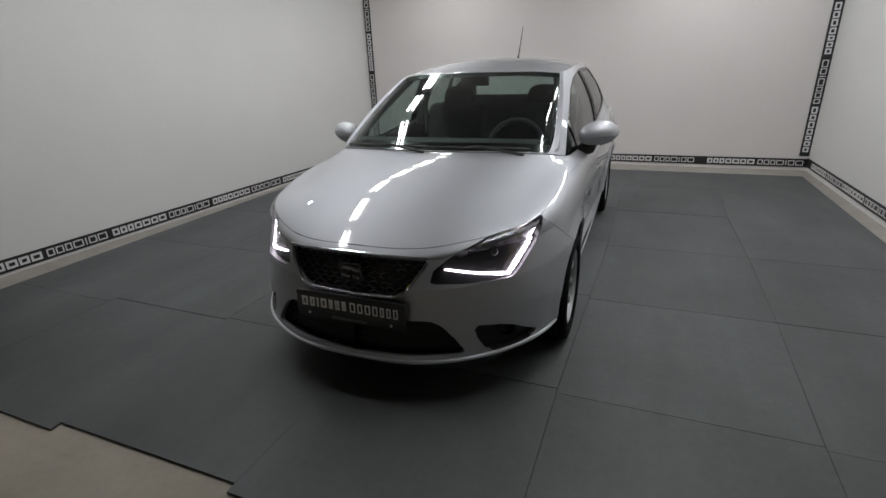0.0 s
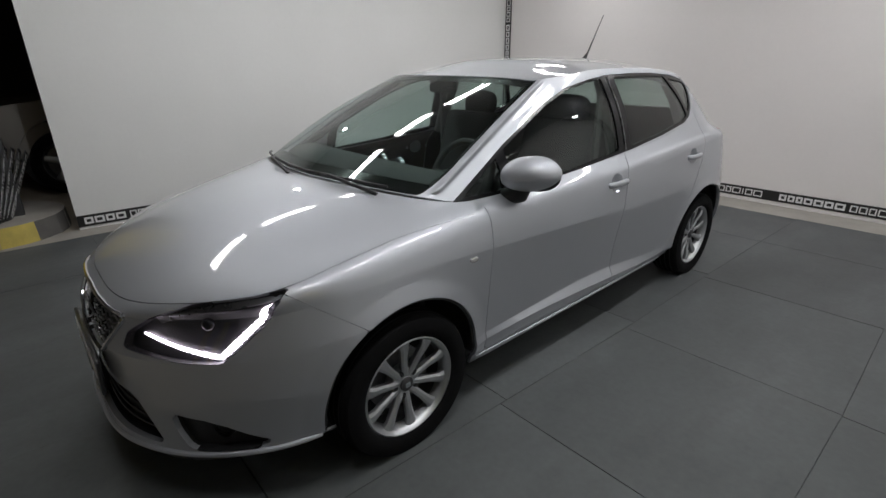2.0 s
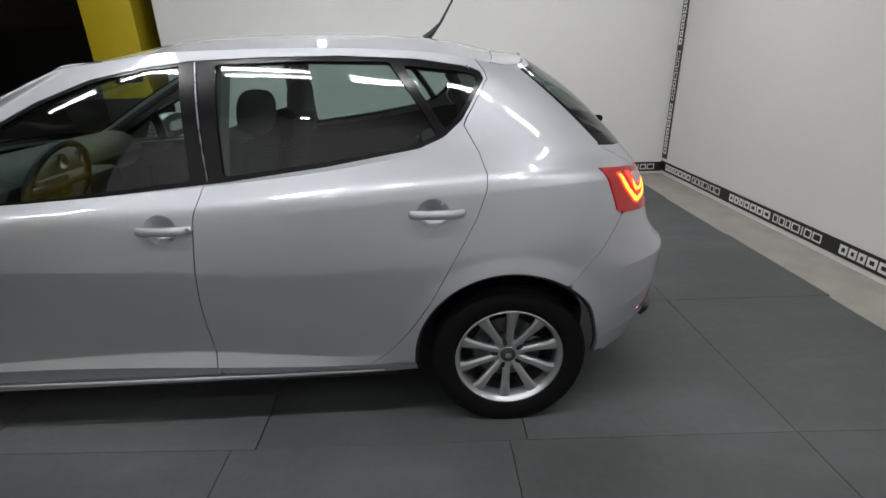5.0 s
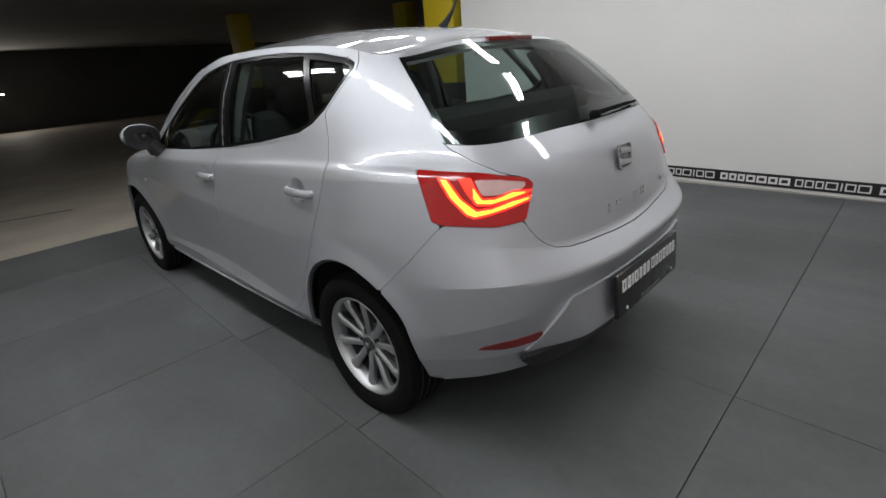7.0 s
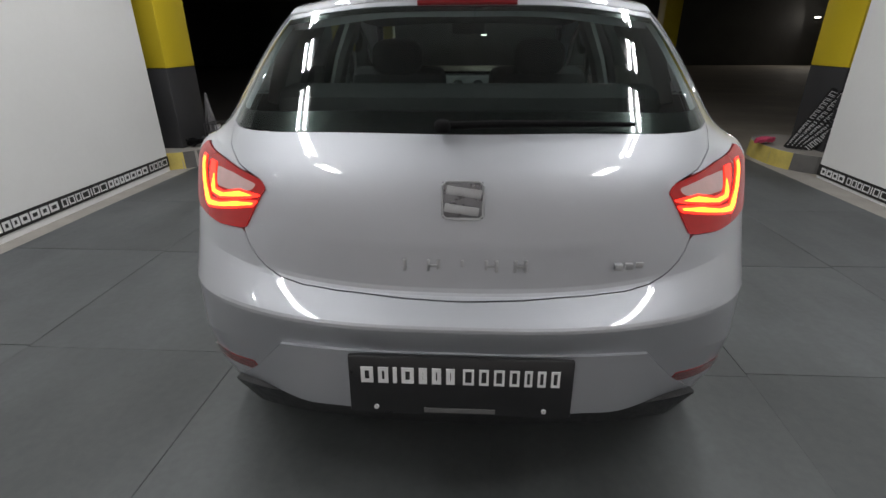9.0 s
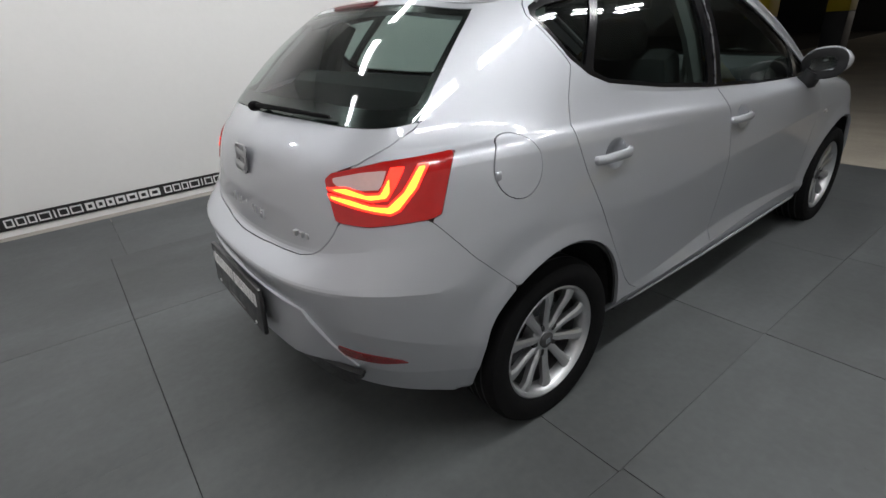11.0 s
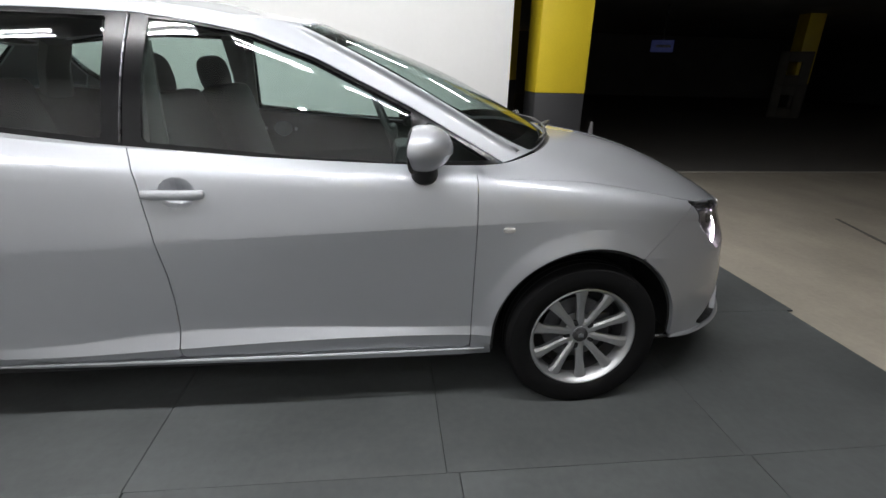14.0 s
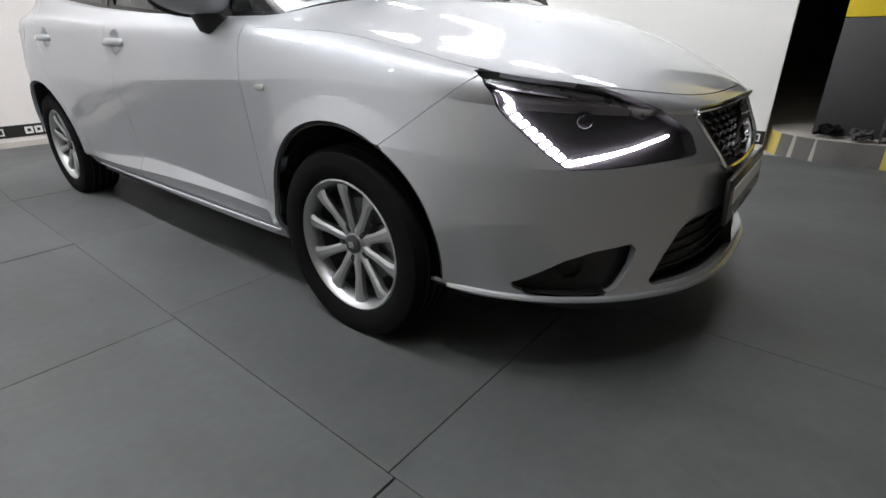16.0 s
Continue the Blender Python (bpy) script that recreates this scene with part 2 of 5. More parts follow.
road = part("road", boxed(3.62, 23.9, -23.9, -3.1, FZ - 0.0118, FZ - 0.008), TARMAC, smooth=False)
tagged(road, "dark worn floor of the driving lane beyond a gutter", "road", kind="structure")
part("gutter", boxed(3.54, 3.619, -23.9, -3.1, FZ - 0.0118, FZ - 0.006), KERB_GREY, road, smooth=False)
seam_strip = boxed(-0.36, 0.36, -0.016, 0.016, FZ - 0.0118, FZ - 0.0095)
bmesh.ops.transform(seam_strip, matrix=pose(1.15, -4.47, 0, 0, 0, -17), verts=seam_strip.verts)
part("floor_seam", seam_strip, TARMAC, ground, "dark filled joint in the concrete", smooth=False)

# ---- walls of the bay ----
XL, XR, YB, YE, WH = -3.36, 3.04, 3.62, -1.82, 3.0
XLB = -3.08  # the left panel runs in slightly towards the back


def wall(name, x0, x1, y0, y1, label, material=WALL):
    ob = part(name, boxed(x0, x1, y0, y1, -0.02, WH), material, smooth=False)
    return tagged(ob, label, "wall", kind="structure")


LEFT_TURN = math.degrees(math.atan2(XLB - XL, YB - YE))
LEFT_LEN = math.hypot(XLB - XL, YB - YE)
LEFT = pose(XL, YE, 0, 0, 0, -LEFT_TURN)
wall_left = wall("wall_left", -0.06, 0, 0, LEFT_LEN, "smooth white wall panel of the car bay")
wall_left.matrix_world = LEFT
wall_right = wall("wall_right", XR, XR + 0.06, YE, YB, "smooth white wall panel of the car bay")
wall_back = wall("wall_back", XLB - 0.06, XR + 0.06, YB, YB + 0.06, "smooth warm white back wall panel of the bay", WALL_WARM)
ceiling = tagged(part("ceiling", boxed(-40, 40, -40, 30, WH, WH + 0.3), CEILING, smooth=False), "bare concrete ceiling of the hall", "ceiling", kind="structure")


WORDS = (((.9, .85, .8, 1.0, 1.1, 1.0, 1.15), .54, .017), ((.8, .85, .75, 1.15, .3, .95, 1.15), .49, .010))


def blocks_row(bm, widths, s0, total, y0, y1, z0, z1, thick, end=99.0, m=None):
    """A row of plain hollow blocks in place of a word; the narrow one is a single bar."""
    unit = (total - .012 * (len(widths) - 1)) / sum(widths)
    a = s0
    for w in widths:
        b = a + w * unit
        if a > .004 and b < end:
            if w < .5:
                box(bm, (a + b - thick) / 2, (a + b + thick) / 2, y0, y1, z0, z1, m=m)
            else:
                box(bm, a, a + thick, y0, y1, z0, z1, m=m)
                box(bm, b - thick, b, y0, y1, z0, z1, m=m)
                box(bm, a + thick, b - thick, y0, y1, z1 - thick, z1, m=m)
                box(bm, a + thick, b - thick, y0, y1, z0, z0 + thick, m=m)
        a = b + .012


def banner(name, length, m, start, gap, h=0.105, letter=0.062):
    strip = part(name, boxed(0, length, 0.0, 0.006, 0, h), BANNER, smooth=False)
    strip.matrix_world = m
    tagged(strip, "black trim strip with repeated white lettering blocks", "trim", kind="structure")
    bm = bmesh.new()
    s = start
    while s < length:
        for widths, total, thick in WORDS:
            blocks_row(bm, widths, s, total, .006, .008, (h - letter) / 2, (h + letter) / 2, thick, length - .01)
            s += total + .035
        s += gap - .035
    part("lettering", bm, WHITE_PRINT, strip, smooth=False)
    return strip


# face direction is local +y: strips on the right wall, the back wall and the left wall, then the two corner strips
banner("trim", LEFT_LEN, LEFT @ pose(0.002, 0, 0.005) @ pose(0, 0, 0, 0, 0, 90) @ Matrix.Diagonal((1, -1, 1, 1)), -.16, .05)
banner("trim", XR - XLB, pose(XLB, YB - 0.002, 0.02) @ Matrix.Diagonal((1, -1, 1, 1)), .13, .155)
banner("trim", YB - YE, pose(XR - 0.002, YB, 0.03) @ pose(0, 0, 0, 0, 0, -90) @ Matrix.Diagonal((1, -1, 1, 1)), .21, .02)
banner("trim", WH - 0.2, pose(XLB + 0.117, YB - 0.004, 0.16) @ pose(0, 0, 0, 0, -90, 0) @ Matrix.Diagonal((1, -1, 1, 1)), .05, .06)
banner("trim", WH - 0.2, pose(XR, YB - 0.004, 0.16) @ pose(0, 0, 0, 0, -90, 0) @ Matrix.Diagonal((1, -1, 1, 1)), .05, .06)

# ---- lamps ----
def tube_lamp(x, y):
    ob = empty("ceiling_lamp", "white batten with two lit fluorescent tubes under the ceiling", "lamp", "tube lamps", (x, y, WH))
    part("housing", boxed(-0.08, 0.08, -0.36, 0.36, -0.09, 0.0, 0.008), WHITE_METAL, ob)
    for dx in (-0.045, 0.045):
        part("tube", tube([(dx, -0.32, -0.115), (dx, 0.32, -0.115)], 0.019, 12), TUBE, ob, "lit white tube")
    for yy in (-0.33, 0.33):
        part("socket", boxed(-0.07, 0.07, yy - 0.012, yy + 0.012, -0.138, -0.085, 0.003), WHITE_METAL, ob)
    for dx in (-0.045, 0.045):
        area("tube_light", (x + dx, y, WH - 0.14), (x + dx, y + 0.0001, 0), 0.036, 0.64, TUBE_POWER / 2, (1.0, 1.0, 1.02))
    return ob


for x in (-1.5, 1.5):
    for y in (-2.0, -1.06, -0.12, 0.82, 1.76, 2.70):
        tube_lamp(x, y)


def flood_lamp(x, y):
    s = 1 if x > 0 else -1
    ob = empty("flood_lamp", "small bright flood lamp high on the wall", "lamp", "flood lamps", (x, y, 2.72))
    part("housing", boxed(-0.03, 0.03, -0.08, 0.08, -0.06, 0.06, 0.01), CHARCOAL, ob)
    part("lens", boxed(-0.006 - 0.03 * s - 0.004, 0.006 - 0.03 * s - 0.004, -0.045, 0.045, -0.04, 0.04, 0.006), SPOT_GLOW, ob, "glowing white lens")
    bulb = area("flood_light", (x - 0.06 * s, y, 2.72), (0, y * 0.5, 0.6), 0.06, 0.06, SPOT_POWER, (0.95, 0.97, 1.0))
    bulb.data.shape = "DISK"
    part("bracket", boxed(min(0.03 * s, 0.12 * s), max(0.03 * s, 0.12 * s), -0.02, 0.02, -0.02, 0.02), CHARCOAL, ob)
    return ob


for x, y in ((2.93, -0.15), (2.93, 3.1), (-3.24, -0.1), (-3.24, 3.1)):
    flood_lamp(x, y)


# ---- columns, kerbs and the hall beyond ----
def column(x, y, label, w=0.45, d=0.55):
    ob = empty("column", label, "column", "painted columns", (x, y, 0))
    part("lower_band", boxed(-w / 2, w / 2, -d / 2, d / 2, -0.021, 0.95, 0.012), CHARCOAL, ob, "charcoal painted foot")
    part("upper_band", boxed(-w / 2 - 0.001, w / 2 + 0.001, -d / 2 - 0.001, d / 2 + 0.001, 0.95, WH, 0.012), YELLOW, ob, "yellow painted shaft")
    return ob


column(3.25, -2.39, "square column painted yellow over a charcoal foot")
column(-3.80, -2.43, "square column painted yellow over a charcoal foot")
for x, y in ((3.2, -10.35), (2.55, -13.2), (12.9, -13.7), (-5.6, -12.5), (-9.5, -9.5), (-9.4, -2.6), (9.4, -3.2)):
    column(x, y, "distant column painted yellow over charcoal in the dark hall")


def kerb(x, y, length, width, yellow):
    """A low island round a column's foot, with painted ends."""
    ob = empty("kerb", "low concrete kerb with worn yellow and black paint", "kerb", "kerbs", (x, y, 0))
    bm = bmesh.new()
    n = 10
    ring = []
    for i in range(n + 1):
        a = math.pi * i / n
        ring.append((width / 2 * math.cos(a), length / 2 - width / 2 + width / 2 * math.sin(a)))
    for i in range(n + 1):
        a = math.pi + math.pi * i / n
        ring.append((width / 2 * math.cos(a), -length / 2 + width / 2 + width / 2 * math.sin(a)))
    lo = [bm.verts.new((px, py, -0.021)) for px, py in ring]
    hi = [bm.verts.new((px * 0.97, py * 0.98, 0.15)) for px, py in ring]
    bm.faces.new(hi)
    for i in range(len(ring)):
        j = (i + 1) % len(ring)
        bm.faces.new((lo[i], lo[j], hi[j], hi[i]))
    part("body", bm, KERB_GREY, ob, smooth=False)
    way = [0.0]
    for p, r in zip(ring, ring[1:] + ring[:1]):
        way.append(way[-1] + math.dist(p, r))
    bands = [(a, b, YELLOW_WORN) for a, b in yellow] + [(a[1], b[0], KERB_DARK) for a, b in zip(yellow, yellow[1:])]
    for a0, a1, m in bands:
        bm = bmesh.new()
        pts = []
        for i in range(9):
            q = (a0 + (a1 - a0) * i / 8) * way[-1]
            k = max(j for j in range(len(ring)) if way[j] <= q)
            f = (q - way[k]) / max(1e-6, way[k + 1] - way[k])
            p, r = ring[k], ring[(k + 1) % len(ring)]
            pts.append((p[0] + (r[0] - p[0]) * f, p[1] + (r[1] - p[1]) * f))
        vs = [(bm.verts.new((px * 1.008, py * 1.004, -0.021)), bm.verts.new((px * 0.98, py * 0.985, 0.149))) for px, py in pts]
        for i in range(8):
            bm.faces.new((vs[i][0], vs[i + 1][0], vs[i + 1][1], vs[i][1]))
        part("painted_band", bm, m, ob, smooth=False)
    return ob


kerb(3.22, -2.50, 1.35, 0.95, ((0.0, 0.02), (0.15, 0.28), (0.46, 0.58), (0.74, 0.87), (0.99, 0.999)))
kerb(-3.72, -2.52, 1.35, 1.05, ((0.0, 0.07), (0.22, 0.35), (0.50, 0.63), (0.82, 0.999)))

for nm, b in (("wall_far_front", (-40, 40, -24.3, -24)), ("wall_far_left", (-24.3, -24, -24, 26)), ("wall_far_right", (24, 24.3, -24, 26)), ("wall_far_back", (-40, 40, 26, 26.3))):
    tagged(part(nm, boxed(*b, -0.021, WH), DARK_WALL, smooth=False), "dark concrete wall far back in the hall", "wall", kind="structure")


# Invented stack with two openings, in place of marks on a far column's face.
def blocks(x, y, rz):
    ob = empty("column_stand_in", "invented two-hole stack standing in for marks on a far column", "blocks", "", (x, y, 0))
    ob.rotation_euler = (0, 0, radians(rz))
    for k in range(2):
        z = -0.022 + 0.95 * k
        for s in (-0.29, 0.29):
            part("stand_in_side", boxed(s - 0.12, s + 0.12, -0.25, 0.25, z, z + 0.94, 0.01), TARMAC, ob)
        for s in (0.14, 0.80):
            part("stand_in_web", boxed(-0.17, 0.17, -0.25, 0.25, z + s - 0.14, z + s + 0.14, 0.01), TARMAC, ob)
    return ob


blocks(12.0, -12.75, 52)


def far_lamp(x, y, z, w, material, label):
    ob = empty("wall_lamp", label, "lamp", "", (x, y, z))
    part("lens", boxed(-w, w, -0.02, 0.02, -0.035, 0.035, 0.01), material, ob)
    part("housing", boxed(-w - 0.02, w + 0.02, -0.06, -0.02, -0.055, 0.055, 0.01), CHARCOAL, ob)
    return ob


for x, y, z in ((-0.7, -23.9, 1.43), (-16.8, -23.9, 2.15)):
    far_lamp(x, y, z, 0.14, FAR_GLOW, "small lit lamp on the far wall")
    area("far_light", (x, y + 0.15, z), (x * 0.3, 0, 1.0), 0.3, 0.1, 32.0, (1.0, 0.92, 0.82))
for y, z, w, glow, colour in ((-5.75, 2.73, .11, AMBER_GLOW, "orange"), (-6.32, 2.67, .11, AMBER_GLOW, "orange"), (-5.51, 1.66, .10, GREEN_GLOW, "green"), (-5.63, 1.88, .08, FAR_GLOW, "white"), (-6.34, 1.88, .08, AMBER_GLOW, "orange"), (-5.2, 1.94, .06, FAR_GLOW, "white")):
    far_lamp(23.93, y, z, w, glow, "small " + colour + " light far off at the end of the hall").rotation_euler = (0, 0, radians(90))
sign = empty("sign", "small blue sign board far off in the hall", "sign", "", (12.0, -8.44, 1.9))
sign.rotation_euler = (0, 0, radians(60))
part("board", boxed(-0.30, 0.30, -0.01, 0.01, -0.16, 0.16, 0.006), BLUE_SIGN_GLOW, sign)
part("post", boxed(-0.03, 0.03, -0.05, -0.012, 0.1, 1.1), CHARCOAL, sign)
part("bar", boxed(-0.22, 0.16, 0.01, 0.014, -0.03, 0.03), WHITE_PRINT, sign)

# ---- the car: design curves ----
# thirteen stations run from the middle of the nose round the side to the middle of the tail
STATION = np.array([0, .30, .58, .82, 1.05, 1.35, 1.75, 2.8, 3.4, 3.85, 4.25, 4.5, 4.8, 5.15])
UNDER_EDGE = [(0, -2.055, .162), (.30, -2.03, .164), (.56, -1.895, .176), (.70, -1.71, .21), (.765, -1.55, .22), (.78, -1.25, .21), (.775, -.85, .195), (.77, .2, .195), (.77, .8, .205), (.78, 1.25, .23), (.755, 1.6, .25), (.60, 1.79, .28), (.33, 1.86, .28), (0, 1.88, .28)]
SILL_LINE = [(0, -2.085, .206), (.30, -2.058, .209), (.568, -1.915, .220), (.722, -1.73, .230), (.79, -1.55, .245), (.82, -1.25, .275), (.800, -.85, .288), (.809, .2, .278), (.802, .8, .262), (.82, 1.25, .31), (.79, 1.6, .345), (.64, 1.80, .362), (.35, 1.885, .37), (0, 1.905, .37)]
LOW_LINE = [(0, -2.055, .40), (.30, -2.03, .40), (.56, -1.90, .41), (.725, -1.72, .42), (.80, -1.54, .40), (.832, -1.25, .37), (.795, -.85, .325), (.786, .2, .335), (.80, .8, .30), (.833, 1.25, .38), (.80, 1.6, .43), (.66, 1.815, .49), (.36, 1.91, .49), (0, 1.932, .49)]
MID_LINE = [(0, -2.06, .53), (.30, -2.03, .53), (.56, -1.88, .54), (.715, -1.70, .55), (.795, -1.52, .57), (.832, -1.25, .59), (.8127, -.85, .57), (.8094, .2, .53), (.8152, .8, .53), (.84, 1.25, .57), (.795, 1.6, .60), (.655, 1.82, .61), (.36, 1.94, .60), (0, 1.965, .60)]
CREASE = [(0, -2.02, .645), (.30, -1.99, .645), (.545, -1.83, .66), (.69, -1.68, .675), (.775, -1.5, .70), (.812, -1.25, .72), (.823, -.85, .71), (.825, .2, .66), (.826, .8, .645), (.835, 1.25, .70), (.785, 1.57, .735), (.63, 1.775, .712), (.35, 1.855, .660), (0, 1.88, .650)]
SHOULDER = [(0, -1.97, .695), (.30, -1.935, .70), (.53, -1.80, .725), (.675, -1.655, .745), (.745, -1.48, .77), (.78, -1.25, .80), (.805, -.85, .81), (.812, .2, .83), (.812, .8, .875), (.803, 1.25, .903), (.757, 1.545, .912), (.60, 1.725, .88), (.34, 1.82, .86), (0, 1.845, .86)]
UPPER = [(0, -1.64, .86), (.28, -1.61, .853), (.48, -1.53, .835), (.60, -1.43, .825), (.675, -1.32, .83), (.72, -1.15, .85), (.77, -.82, .86), (.79, .2, .89), (.79, .8, .93), (.775, 1.22, .955), (.727, 1.50, .955), (.595, 1.68, .945), (.33, 1.765, .95), (0, 1.79, .955)]
BELT = [(0, -1.20, .945), (.28, -1.17, .943), (.46, -1.12, .937), (.58, -1.06, .925), (.645, -1.0, .912), (.69, -.93, .895), (.725, -.80, .885), (.757, .2, .935), (.755, .8, .995), (.738, 1.16, 1.05), (.69, 1.43, 1.03), (.585, 1.635, 1.0), (.32, 1.715, 1.0), (0, 1.74, 1.0)]
ROOF_EDGE = [(0, -.30, 1.325), (.28, -.295, 1.323), (.46, -.28, 1.316), (.535, -.25, 1.308), (.565, -.18, 1.312), (.58, -.10, 1.318), (.588, 0, 1.33), (.592, .33, 1.347), (.592, .8, 1.337), (.578, 1.10, 1.305), (.555, 1.23, 1.275), (.50, 1.31, 1.275), (.30, 1.345, 1.30), (0, 1.355, 1.305)]
AXLE_F, AXLE_R, HUB_Z, ARCH_R = -1.225, 1.245, 0.278, 0.345


def spline(t, p, tq):
    """Natural cubic spline through the rows of p at t."""
    t, p, tq = np.asarray(t, float), np.asarray(p, float), np.asarray(tq, float)
    n = len(t)
    h = np.diff(t)
    a = np.zeros((n, n))
    b = np.zeros((n,) + p.shape[1:])
    a[0, 0] = a[-1, -1] = 1
    for i in range(1, n - 1):
        a[i, i - 1], a[i, i], a[i, i + 1] = h[i - 1], 2 * (h[i - 1] + h[i]), h[i]
        b[i] = 6 * ((p[i + 1] - p[i]) / h[i] - (p[i] - p[i - 1]) / h[i - 1])
    m = np.linalg.solve(a, b.reshape(n, -1)).reshape(b.shape)
    k = np.clip(np.searchsorted(t, tq, side="right") - 1, 0, n - 2)
    d0 = (tq - t[k]).reshape((-1,) + (1,) * (p.ndim - 1))
    d1 = (t[k + 1] - tq).reshape((-1,) + (1,) * (p.ndim - 1))
    hk = h[k].reshape((-1,) + (1,) * (p.ndim - 1))
    return (m[k] * d1 ** 3 + m[k + 1] * d0 ** 3) / (6 * hk) + (p[k] / hk - m[k] * hk / 6) * d1 + (p[k + 1] / hk - m[k + 1] * hk / 6) * d0


def run_round(curve, uq):
    """A design curve, mirrored past both ends, sampled at uq."""
    c = np.array(curve, float)
    flip = np.array([-1, 1, 1])
    t = np.concatenate([-STATION[3:0:-1], STATION, 2 * STATION[-1] - STATION[-2:-5:-1]])
    p = np.concatenate([c[3:0:-1] * flip, c, c[-2:-5:-1] * flip])
    return spline(t, p, uq)


U = np.concatenate([np.linspace(a, b, max(3, int((b - a) / 0.0155)), endpoint=False) for a, b in zip(STATION[:-1], STATION[1:])] + [[STATION[-1]]])
LOWER = np.array([run_round(c, U) for c in (UNDER_EDGE, SILL_LINE, LOW_LINE, MID_LINE, CREASE, SHOULDER, UPPER, BELT)])


def rows(groups):
    out, vs = [], []
    for lo, hi, counts in groups:
        q = np.concatenate([np.linspace(lo + i, lo + i + 1, c, endpoint=False) for i, c in enumerate(counts)] + ([[hi]] if hi == 7 else []))
        out.append(spline(np.arange(lo, hi + 1), LOWER[lo:hi + 1], q))
        vs.append(q)
    return np.concatenate(out), np.concatenate(vs)


SKIN, VROW = rows(((0, 1, (5,)), (1, 2, (9,)), (2, 3, (12,)), (3, 4, (11,)), (4, 7, (20, 22, 28))))
SKIN = SKIN.transpose(1, 0, 2)
VG = np.linspace(0, 1, 40)
BASE_C, TOP_C = run_round(BELT, U), run_round(ROOF_EDGE, U)
MID_C = (BASE_C + TOP_C) / 2
out = np.stack([np.gradient(TOP_C[:, 1] * 0 + MID_C[:, 1]), -np.gradient(MID_C[:, 0]), np.zeros(len(U))], 1)
out /= np.maximum(1e-6, np.linalg.norm(out, axis=1))[:, None]
swell = np.interp(U, STATION, [.030, .03, .028, .02, .012, .012, .018, .03, .028, .02, .012, .012, .02, .025])
MID_C = MID_C + out * swell[:, None] * 0.8 + np.array([0, 0, 1]) * swell[:, None] * np.interp(U, [0, .8, 1.3, 4.2, 4.6, 5.2], [0.9, .8, .3, .3, .7, .8])[:, None]
GREEN = spline(np.array([0, .5, 1.0]), np.stack([BASE_C, MID_C, TOP_C]), VG).transpose(1, 0, 2)

# the windscreen pillars are rounded bars
p_off = U[:, None] - (1.045 - .165 * VG[None, :]) - .038
pillar = np.exp(-(p_off / np.where(p_off < 0, .022, .075)) ** 2) * ((VG > .03) * np.sin(np.pi * np.clip(VG, 0, 1)) ** .3)[None, :]
GREEN[:, :, :2] += (out[:, None, :2] * pillar[:, :, None]) * .030

# the shoulder flows softly into the rear pillar
ALL = np.concatenate([SKIN, GREEN[:, 1:]], axis=1)
row = np.arange(ALL.shape[1]) - (SKIN.shape[1] - 1)


def ramp(x, a, b):
    t = np.clip((x - a) / (b - a), 0, 1)
    return t * t * (3 - 2 * t)


# a fine crest along the shoulder and across the tailgate, and flared lips round the wheel arches
VROW_ALL = np.concatenate([VROW, np.full(GREEN.shape[1] - 1, 9.0)])
push = np.zeros(ALL.shape[:2])
push += (ramp(U, 2.9, 3.5) * (1 - ramp(U, 4.3, 4.45)))[:, None] * .0035 * np.exp(-np.abs(VROW_ALL - 5) * 4.5)[None, :]
push += ramp(U, 4.75, 4.85)[:, None] * .0016 * np.exp(-np.abs(VROW_ALL - 4.5) * 9)[None, :]
a_dist = np.minimum(np.hypot(ALL[:, :, 1] - AXLE_F, ALL[:, :, 2] - HUB_Z), np.hypot(ALL[:, :, 1] - AXLE_R, ALL[:, :, 2] - HUB_Z)) - ARCH_R
push += np.where((ALL[:, :, 0] > .6) & (ALL[:, :, 2] > .25), .011 * np.clip(1 - np.maximum(a_dist, 0) / .062, 0, 1), 0)
ALL[:, :, 0] += push * np.where(ALL[:, :, 0] > .55, 1, .0)
ALL[:, :, 1] += push * np.where((ALL[:, :, 0] <= .55) & (ALL[:, :, 1] > 1.5), 1, 0)
soft_w = (ramp(U, 3.45, 3.8) * (1 - ramp(U, 4.32, 4.5)))[:, None] * (ramp(row, -27, -14) * (1 - ramp(row, 14, 34)))[None, :]
for k in range(260):
    for ax in (1, 0):
        up, dn = np.roll(ALL, -1, ax), np.roll(ALL, 1, ax)
        du = 1 / (np.linalg.norm(up - ALL, axis=2, keepdims=True) + 1e-5)
        dd = 1 / (np.linalg.norm(dn - ALL, axis=2, keepdims=True) + 1e-5)
        ALL = ALL + (0.45 * soft_w)[:, :, None] * ((up * du + dn * dd) / (du + dd) - ALL)
# rolled, not sharp, creases along the doors
roll_w = (ramp(U, 1.55, 1.85) * (1 - ramp(U, 4.1, 4.4)))[:, None] * np.clip(sum(k * np.exp(-((VROW_ALL - v) / .25) ** 2) for v, k in ((2, .7), (3, .6), (4, .4), (5, .6))), 0, 1)[None, :]
roll_w = roll_w + ramp(U, 4.45, 4.65)[:, None] * np.clip(np.exp(-((VROW_ALL - 3) / .35) ** 2) + .8 * np.exp(-((VROW_ALL - 4) / .25) ** 2), 0, 1)[None, :]
for k in range(3):
    up, dn = np.roll(ALL, -1, 1), np.roll(ALL, 1, 1)
    du = 1 / (np.linalg.norm(up - ALL, axis=2, keepdims=True) + 1e-5)
    dd = 1 / (np.linalg.norm(dn - ALL, axis=2, keepdims=True) + 1e-5)
    ALL = ALL + (0.45 * roll_w)[:, :, None] * ((up * du + dn * dd) / (du + dd) - ALL)
